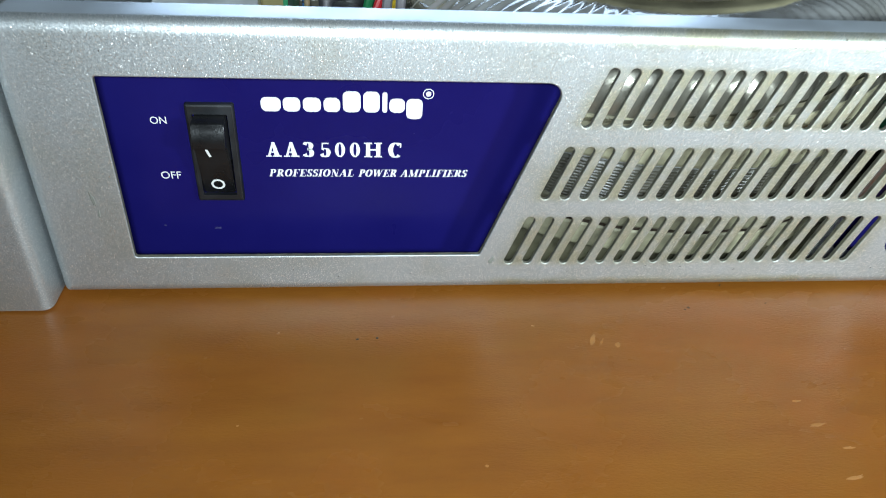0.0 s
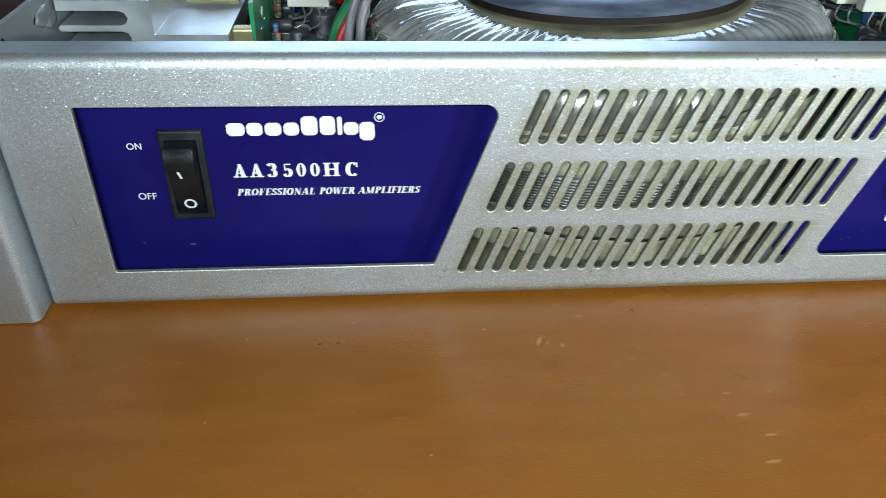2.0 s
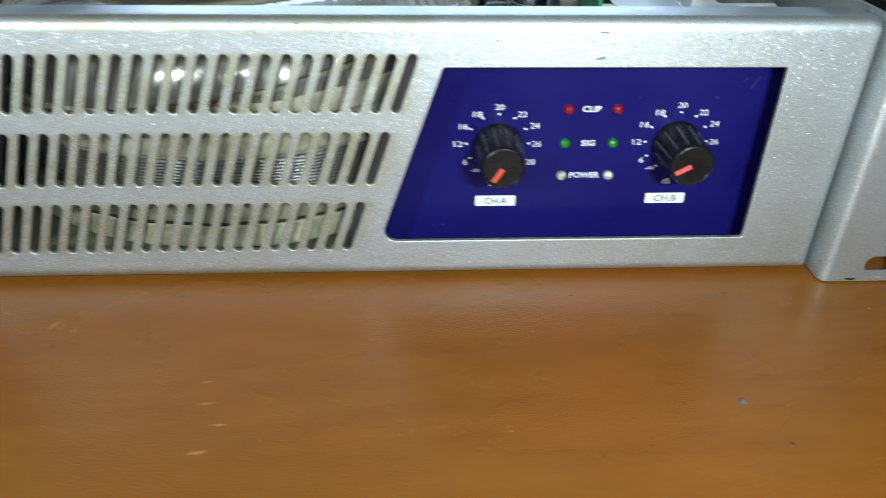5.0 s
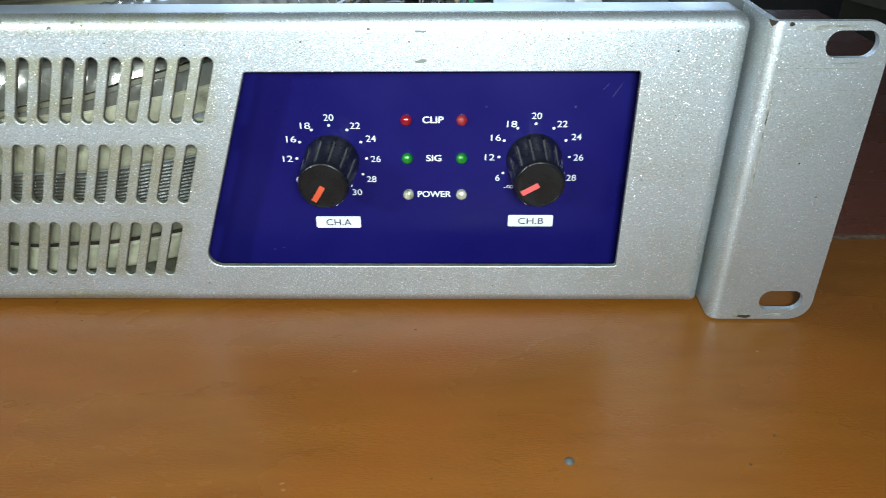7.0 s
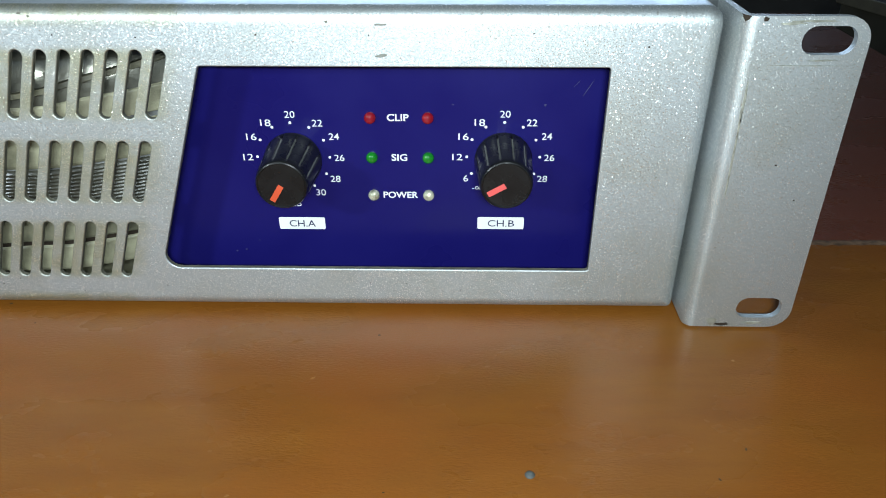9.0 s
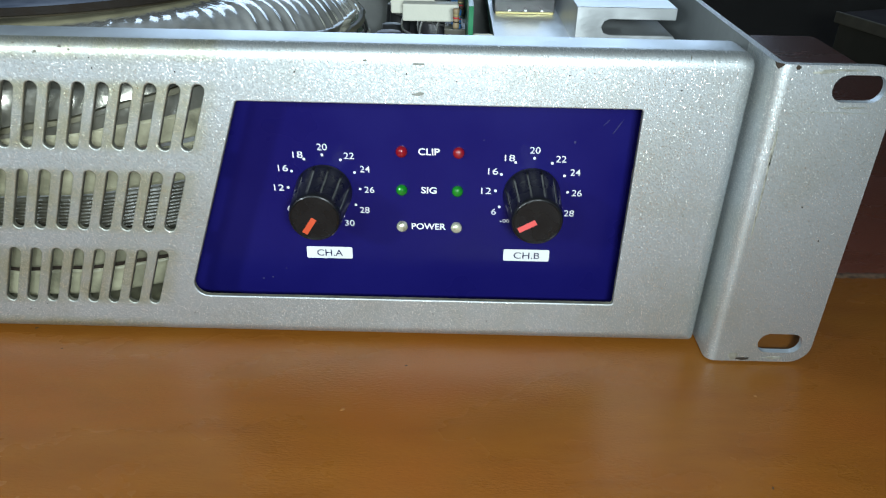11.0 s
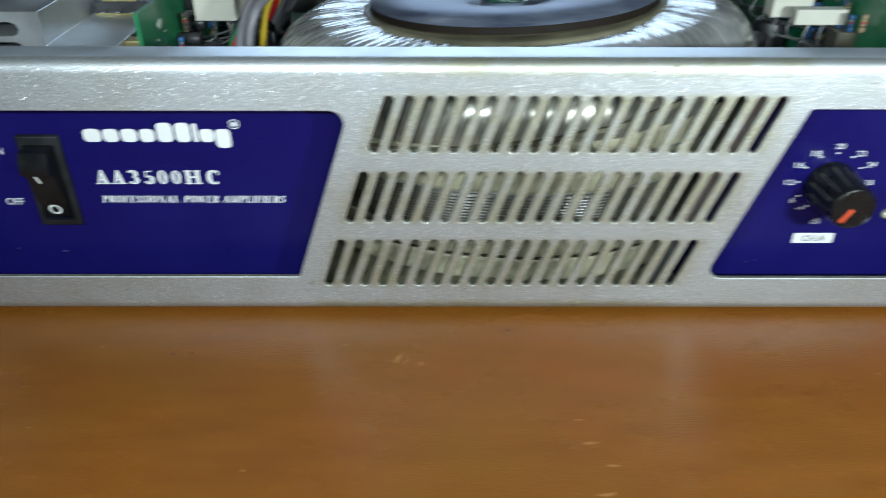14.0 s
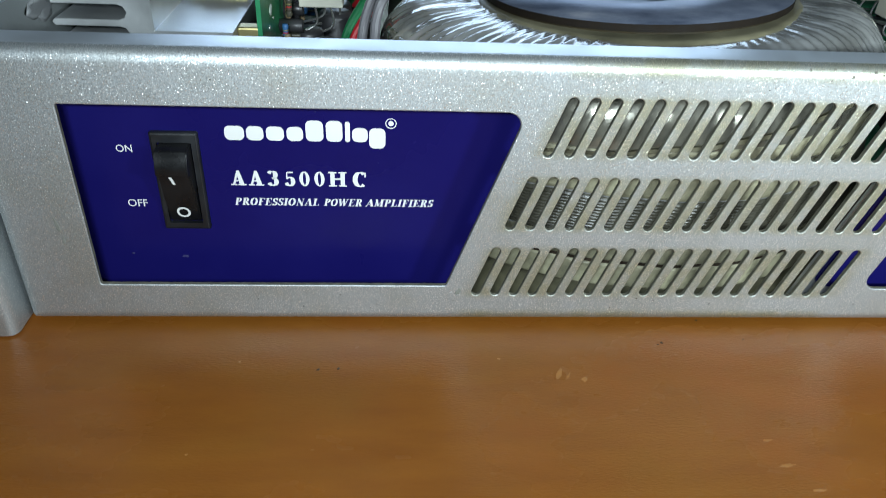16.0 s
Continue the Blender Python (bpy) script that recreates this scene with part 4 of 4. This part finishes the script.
# ---- inside: heat sinks with power transistors, boards ----
def heat_sink(s):
    hs = tagged(new("heat_sink"), "milled aluminium heat sink with long side fins")
    hs.parent = amplifier
    poly = [(170.0, 20), (176.5, 20), (176.5, 46)]
    for top in (49.2, 56.5, 63.8, 71.1, 78.4):
        # a fin, then the round-ended groove above it
        poly += [(202.0, top - 2.3), (203.0, top - 1.2), (202.0, top), (181.0, top), (179.2, top + 0.7), (178.4, top + 2.5), (179.2, top + 4.3), (181.0, top + 5.0)]
    poly += [(202.2, 83.4), (202.2, 87.2), (170, 87.2), (170, 75.0), (144, 75.0), (144, 70.5), (170, 70.5)]
    poly = [(x + 3.7, z - 0.6) for x, z in poly]
    if s < 0:
        poly = [(-x - 2.4, z) for x, z in poly][::-1]
    b = extrude_y(poly, 64, 300)
    bmesh.ops.bevel(b, geom=[e for e in b.edges if e.calc_face_angle(0) > 0.6], offset=0.15, segments=1, affect="EDGES")
    part("sink_profile", b, ALU, hs, "", 30)
    xm = s * 160.7 - (2.4 if s < 0 else 0)
    for k in range(5):
        y = 106 + 42 * k
        t = part("power_transistor", box(xm - 11.5, xm + 11.5, y, y + 20, 74.45, 79.9, 0.5), DARKPART, hs, "black power transistor clamped to the shelf")
        part("tab", box(xm - 11, xm + 11, y - 0.4, y + 19, 74.42, 75.3, 0.2), BRASS, t)
        part("clamp", box(xm - 7, xm + 6, y + 1, y + 22, 80.0, 82.6, 0.5), BRONZE, t, "bronze-coloured clamp plate")
        part("clamp_edge", box(xm - 7.4, xm + 6.4, y + 0.6, y + 22.4, 79.6, 80.6, 0.2), BRASS, t, "brass-coloured clamp edge")
        for dx in (-6, 0, 6):
            part("lead", box(xm + dx - 0.5, xm + dx + 0.5, y - 5, y, 76.5, 77.1), TIN, t)
    return hs


for s in (-1, 1):
    heat_sink(s)


def resistor(parent, p, length, r, axis, mat, bands=()):
    prof = [(0.1, 0), (r * 0.8, 0), (r, 0.12 * length), (r * 0.86, 0.25 * length), (r * 0.86, 0.75 * length), (r, 0.88 * length), (r * 0.8, length), (0.1, length)]
    ob = part("resistor", lathe(prof, p, axis, 12), mat, parent, "", 50)
    for f, m in bands:
        q = (p[0], p[1], p[2] + f * length) if axis == "z" else (p[0] + f * length, p[1], p[2])
        part("colour_band", lathe([(r * 0.9, 0), (r * 0.9, 0.07 * length)], q, axis, 12), m, ob)
    return ob


def board(s):
    x = 139.5 if s > 0 else -141.0
    bd = part("circuit_board", box(x - 0.8, x + 0.8, 64, 300, 20, 86, 0.1), PCB, amplifier, "upright green circuit board crowded with components")
    inner = x - s * 0.8
    rnd = random.Random(7 + s)
    for y, z, w, h, d in (((104, 72.5, 17, 15.5, 9), (126, 70, 18, 18, 9), (150, 70, 18, 18, 9)) if s < 0 else ((101, 72, 21, 6.4, 6), (113, 72, 17, 10.0, 9), (127, 76, 17, 13, 9), (152, 76, 15, 13, 9))):
        off = {104: 7.5, 126: 8, 150: 10, 101: 2.8, 113: 12, 127: 17, 152: 20}[y]
        a, c = sorted((inner - s * off, inner - s * (off + w)))
        cr = part("cement_resistor", box(a, c, y, y + d, z, z + h, 0.6), CERAMIC, bd, "white ceramic block resistor")
        part("lead", tube([((a + c) / 2 - 3, y + d / 2, z + 0.5), ((a + c) / 2 - 3, y + d / 2, z - 8), (inner, y + d / 2, z - 12)], 0.5, 6), TIN, cr)
        part("lead", tube([((a + c) / 2 + 3, y + d / 2, z + 0.5), ((a + c) / 2 + 3, y + d / 2, z - 9), (inner, y + d / 2, z - 14)], 0.5, 6), TIN, cr)
    for k in range(34):
        y, z = (94 if s < 0 else 86) + rnd.random() * 80, 40 + rnd.random() * 40
        kind = rnd.choice("rrrccdt")
        ext = 5 + 5 * rnd.random()
        if kind == "r":
            resistor(bd, (inner - s * (2 + 3 * rnd.random()), y, min(z, 74)), 7, 1.25, "z", rnd.choice((RIBBED, W_BLUE, TAN)), ((0.3, GRIME), (0.5, W_RED), (0.65, BRASS)))
        elif kind == "c":
            r = 2.4 + 2.2 * rnd.random()
            e = part("capacitor", lathe([(0.1, 0), (r, 0), (r, ext), (r * 0.9, ext + 0.5), (r * 0.3, ext + 0.3), (0.1, ext + 0.3)], (inner, y, z), "x", 16), DARKPART if rnd.random() < 0.8 else W_BLUE, bd, "", 40)
            if s > 0:
                for v in e.data.vertices:
                    v.co.x = 2 * inner * MM - v.co.x
                e.data.flip_normals()
        elif kind == "d":
            a, c = sorted((inner, inner - s * ext))
            part("relay_block", box(a, c, y, y + 6 + 5 * rnd.random(), z - 6, z + 2, 0.4), rnd.choice((DARKPART, DARKPART, RIBBED)), bd)
        else:
            part("jumper_lead", tube([(inner, y, z), (inner - s * 5, y + 1, z + 2), (inner - s * 5.5, y + 5, z + 2), (inner, y + 7, z)], 0.4, 6), TIN, bd)
    # brass spacer to the heat sink shelf
    a, c = sorted((x + s * 0.8, s * 147.7 - (2.4 if s < 0 else 0)))
    part("spacer", box(a, c, 70, 76, 68.5, 74.5, 0.8), BRASS, bd, "brass hexagonal spacer")
    return bd


for s in (-1, 1):
    board(s)

# main board under the wiring, both sides of the transformer
for s in (-1, 1):
    a, c = sorted((s * 100, s * 137))
    mb = part("main_board", box(a, c, 62, 300, 24, 25.6), PCB, amplifier, "green main board low in the chassis")
    rnd = random.Random(31 + s)
    for k in range(12):
        r = 4 + 4 * rnd.random()
        x, y = s * (108 + 22 * rnd.random()), 70 + k * 13
        part("capacitor", lathe([(r, 0), (r, 28 + 8 * rnd.random()), (r * 0.9, 37), (0.1, 37.2)], (x, y, 25.6), "z", 20), DARKPART, mb, "", 40)

# wires beside the transformer
for pts, r, mat, lab in (
    (((-108, 62, 24), (-108, 66, 55), (-107, 71, 71), (-105, 75, 80), (-101, 79, 88), (-93, 90, 93), (-92, 122, 88), (-110, 150, 60)), 1.8, W_GREY, "grey insulated wire"),
    (((-103, 58, 24), (-103, 62, 55), (-102.5, 67, 71), (-101.5, 71, 80), (-98, 75, 87), (-90, 87, 92), (-90, 120, 86), (-108, 148, 58)), 1.8, W_GREY, "grey insulated wire"),
    (((-113, 66, 24), (-112, 70, 55), (-110, 75, 70), (-102, 82, 82), (-96, 88, 91), (-90, 98, 95), (-96, 128, 88), (-114, 156, 60)), 1.6, W_RED, "red insulated wire"),
    (((-116, 74, 24), (-115, 78, 55), (-113, 84, 69), (-106, 92, 80), (-100, 100, 88), (-104, 130, 84), (-116, 158, 60)), 1.7, W_GREEN, "green insulated wire"),
    (((-104, 92, 62), (-101, 93, 78), (-97, 95, 86), (-92, 102, 90), (-96, 130, 86), (-110, 152, 60)), 1.3, W_YELLOW, "yellow insulated wire"),
):
    part("wire", tube(pts, r), mat, amplifier, lab)


# ---- wear, dust and small marks ----
def blotch(name, at, a, b, turn, plane, material, parent, seed, n=11, rough=0.35, label=""):
    """A small irregular flake or stain lying on a surface; plane 'z' on a table, 'y' on a front."""
    rnd = random.Random(seed)
    c, s = math.cos(radians(turn)), math.sin(radians(turn))
    top, low = [], []
    for k in range(n):
        q = 2 * math.pi * k / n
        r = 1 + rough * (rnd.random() - 0.5) * 2
        u, v = a * r * math.cos(q), b * r * math.sin(q)
        u, v = u * c - v * s, u * s + v * c
        if plane == "z":
            low.append((at[0] + u, at[1] + v, at[2]))
            top.append((at[0] + 0.8 * u, at[1] + 0.8 * v, at[2] + 0.05))
        else:
            low.append((at[0] + u, at[1], at[2] + v))
            top.append((at[0] + 0.8 * u, at[1] - 0.05, at[2] + 0.8 * v))
    m = loft([low, top], True, False, True)
    bmesh.ops.recalc_face_normals(m, faces=m.faces)
    return part(name, m, material, parent, label)


# a grey pellet of dust, pale on top
pellet = lathe([(0.05, 0.75), (0.5, 0.68), (0.95, 0.4), (1.15, 0.1), (1.2, 0.0)], (161.4, -63.6, 0.0), "z", 18)
bmesh.ops.recalc_face_normals(pellet, faces=pellet.faces)
part("dust_pellet", pellet, PELLET, table, "grey pellet of dust on the lacquer", 60)
# dark crumbs and pale scuffs on the table
for k, (x, y, a, b) in enumerate(((122.2, -12, 0.5, 0.4), (-117.5, -21.7, 0.65, 0.5), (-111.5, -21.3, 0.6, 0.5), (-8.3, -9.5, 0.7, 0.6), (168.4, -79.3, 1.0, 0.6), (19.5, -7.8, 0.4, 0.3), (7.2, 2.0, 0.6, 0.4), (213.4, -54.8, 0.6, 0.3), (204.4, -64.2, 0.5, 0.3), (-9.8, -10.4, 0.5, 0.3), (128.4, -69.2, 0.4, 0.2))):
    blotch("crumb", (x, y, 0.0), 0.85 * a, 0.85 * b, 37 * k, "z", GRIME, table, k, 14, 0.15, label="dark speck of dirt")
for k, (x, y, a, b, turn) in enumerate(((-141.4, -18.3, 0.5, 0.35, 40), (-84, -69.6, 0.5, 0.4, 0), (11.1, -59.8, 2.2, 0.55, 8), (9.3, -51, 1.3, 0.4, 0), (15.8, -68, 1.8, 0.4, 5), (12.4, -77.5, 2.6, 0.5, 12), (-44.5, -24, 2.2, 0.9, 70), (-41.8, -24.6, 1.6, 0.35, 60), (-37.3, -26.5, 1.3, 0.7, 80), (94.4, -72.6, 0.5, 0.4, 0), (106.2, -31, 0.8, 0.35, 30), (-148.8, -54, 0.4, 0.35, 0), (-62.4, -17.1, 0.5, 0.4, 0), (220.6, -21.9, 0.5, 0.4, 0), (93.8, -70.7, 0.5, 0.3, 20))):
    blotch("scuff", (x, y, 0.0), a, b, turn, "z", SCUFF, table, 50 + k, label="pale scuff in the lacquer")
# crumbling pale filler along the joint
filler = bmesh.new()
edge = [[], [], [], []]
for k in range(600):
    x = -600 + k * 1005 / 599
    w = 1.7 + 1.9 * max(0.0, noise.noise(Vector((x * 0.55, 2.0, 0.0))) + 0.15)
    c = 43.7 + 0.5 * noise.noise(Vector((x * 0.05, 9.0, 0.0)))
    for row, (y, z) in zip(edge, ((c - w, 0.02), (c - 0.3 * w, 0.2), (c + 0.3 * w, 0.2), (c + w, -0.28))):
        row.append((x, y, z))
loft(edge, False, bm=filler)
bmesh.ops.recalc_face_normals(filler, faces=filler.faces)
part("joint_filler", filler, FILLER, table, "crumbling pale filler in the joint", 60)

# chips, stains and dust on the panel
for k, (x, z, a, b, turn) in enumerate(((18, 88.0, 0.25, 0.7, 10), (24.9, 88.4, 0.3, 0.45, 0), (30.2, 86.7, 0.6, 0.35, 20), (36.4, 87.9, 0.5, 0.4, 0), (38.8, 87.2, 0.35, 0.3, 0), (27.2, 88.7, 0.4, 0.3, 0), (192.4, 88.0, 0.12, 1.0, 5), (112, 86.3, 0.5, 0.3, 0))):
    y = FR - math.sqrt(max(0.0, FR * FR - max(0.0, z - (FZ1 - FR)) ** 2)) - 0.02
    blotch("paint_chip", (x, y, z), a, b, turn, "y", CHIP, panel, 130 + k)
for k, (x, z, a, b, turn) in enumerate(((124.9, 85.6, 1.6, 0.3, 0), (125.2, 77.9, 1.3, 0.45, 5), (-193.0, 36.5, 0.45, 2.6, 8), (-192.2, 31.5, 0.3, 1.2, -10), (-74.6, 13.2, 0.8, 1.3, -30), (198, 45, 0.3, 0.25, 0))):
    blotch("stain", (x, -0.02, z), a, b, turn, "y", SMUDGE, panel, 150 + k)
rnd = random.Random(12)
for k in range(40):
    blotch("dirt_fleck", (rnd.uniform(-203, 203), -0.02, rnd.choice((rnd.uniform(6, 12), rnd.uniform(80, 86)))), 0.16 + 0.14 * rnd.random(), 0.14 + 0.1 * rnd.random(), 90 * rnd.random(), "y", GRIME, panel, 200 + k, 7)
for k, (x, z, a, b, turn, plate) in enumerate(((76.6, 13.6, 0.35, 0.25, 0, right_plate), (79.6, 14.2, 0.3, 0.25, 0, right_plate), (168.3, 61.0, 0.45, 0.35, 0, right_plate), (179.5, 65.5, 0.12, 2.6, -30, right_plate), (176.5, 67, 0.1, 1.2, -40, right_plate), (143, 61, 0.3, 0.2, 0, right_plate), (84, 17.5, 0.25, 0.2, 0, right_plate), (-161.8, 18.0, 1.2, 0.5, 0, left_plate), (-178, 19.0, 0.4, 0.3, 0, left_plate), (-100, 52.3, 0.2, 0.15, 0, left_plate), (-118, 68.5, 0.2, 0.15, 0, left_plate))):
    blotch("dust_speck", (x, PR, z), a, b, turn, "y", DUST, plate, 260 + k)

# worn ears
for k, (x, z, a, b, turn, mat) in enumerate(((214.6, 56, 0.28, 13, 0.5, YELLOWED), (214.4, 68, 0.35, 6, 0, YELLOWED), (218.5, 2.6, 1.4, 1.3, 20, YELLOWED), (221.5, 1.6, 2.2, 0.5, 0, GRIME), (230.5, 2.2, 3.0, 0.5, 0, YELLOWED), (228, 77.9, 8, 0.1, 0, YELLOWED), (231, 79.2, 3.5, 0.2, 2, YELLOWED), (227, 88.4, 5, 0.3, 0, YELLOWED), (215.5, 88.8, 0.7, 0.5, 0, GRIME), (222, 87.8, 3, 0.35, 3, YELLOWED), (233, 42, 0.25, 0.2, 0, GRIME), (226, 52, 0.25, 0.2, 0, GRIME))):
    blotch("ear_wear", (x, -7.12, z), a, b, turn, "y", mat, amplifier, 300 + k, 24, 0.25)
chip = bmesh.new()
bend = [(213.7 - 3.04 * math.cos(radians(a)), -4.1 - 3.04 * math.sin(radians(a)), d) for a, d in ((8, 0.05), (22, 0.8), (36, 1.5), (50, 1.0), (62, 0.1))]
loft([[(x, y, 89.52) for x, y, d in bend], [(x, y, 89.5 - d) for x, y, d in bend]], False, bm=chip)
part("bend_chip", chip, GRIME, amplifier, "dark chip on the rim of the bend")
# holes in the side walls near the lid's edge, their dark painted as flat discs
for s in (-1, 1):
    for yy in (26, 120, 240):
        part("screw_hole", lathe([(1.5, 0), (0.05, 0.02)], (s * 210.62 if s < 0 else 210.55, yy, 84.5), "x", 14), GRIME, amplifier)

for k, (yy, zz, a, b) in enumerate(((60, 83, 9, 3.2), (64, 79.5, 5, 2.4), (70, 84, 10, 3))):
    # clear silicone smeared on the side wall
    sb = bmesh.new()
    bmesh.ops.create_icosphere(sb, subdivisions=3, radius=1.0)
    for v in sb.verts:
        w = 1 + 0.3 * noise.noise(v.co * 1.7 + Vector((k, 0, 0)))
        v.co = Vector((-210.6 + max(0.0, v.co.x) * 0.5 * w, yy + v.co.y * a * w, zz + v.co.z * b * w))
    part("silicone_smear", sb, SILICONE, amplifier, "smear of clear silicone on the side wall", 60)
for k, (yy, zz, a, b) in enumerate(((84, 77, 3.2, 2.2), (79, 72, 0.9, 0.7), (88, 73, 0.8, 0.6))):
    sb = bmesh.new()
    bmesh.ops.create_icosphere(sb, subdivisions=2, radius=1.0)
    for v in sb.verts:
        w = 1 + 0.5 * noise.noise(v.co * 2.1 + Vector((k, 4, 0)))
        v.co = Vector((-140.3 + v.co.x * 0.5, yy + v.co.y * a * w, zz + v.co.z * b * w))
    part("flux_residue", sb, SOLDER if k == 0 else TIN, amplifier, "whitish blob on the circuit board" if k == 0 else "", 60)

# ---- low cabinet beyond the table's end, placed and turned to fit the camera's view ----
cabinet = tagged(new("low_cabinet"), "dull olive-brown wooden cabinet in the shade beyond the table", "cabinet")


def askew(b):
    """Turn a box from the cabinet's own axes to the place fitted to the view."""
    c, n = math.cos(radians(19.1)), math.sin(radians(19.1))
    for v in b.verts:
        v.co.x, v.co.y = 574 + c * v.co.x - n * v.co.y, 690 + n * v.co.x + c * v.co.y
    return b


part("top", askew(box(3, 447, -597, -3, -58, -46, 1)), OLDWOOD, cabinet)
part("edging", askew(box(-1, 3, -600, 0, -58, -45.5, 1)), PALEEDGE, cabinet, "paler worn edging of the top")
part("side_panel", askew(box(2, 20, -590, -6, -740, -58, 1)), OLIVEWOOD, cabinet)
part("side_panel", askew(box(424, 442, -590, -6, -740, -58, 1)), OLIVEWOOD, cabinet)
part("back_panel", askew(box(20, 424, -22, -12, -740, -58)), OLIVEWOOD, cabinet)
part("plinth", askew(box(20, 430, -580, -20, -750, -740)), OLDWOOD, cabinet)
for k in range(2):
    door = part("door", askew(box(28 + 199 * k, 224 + 199 * k, -590, -572, -735, -62, 1)), OLIVEWOOD, cabinet)
    part("handle", askew(box(204 + 32 * k, 214 + 32 * k, -606, -590, -420, -320, 2)), BRASS, door)
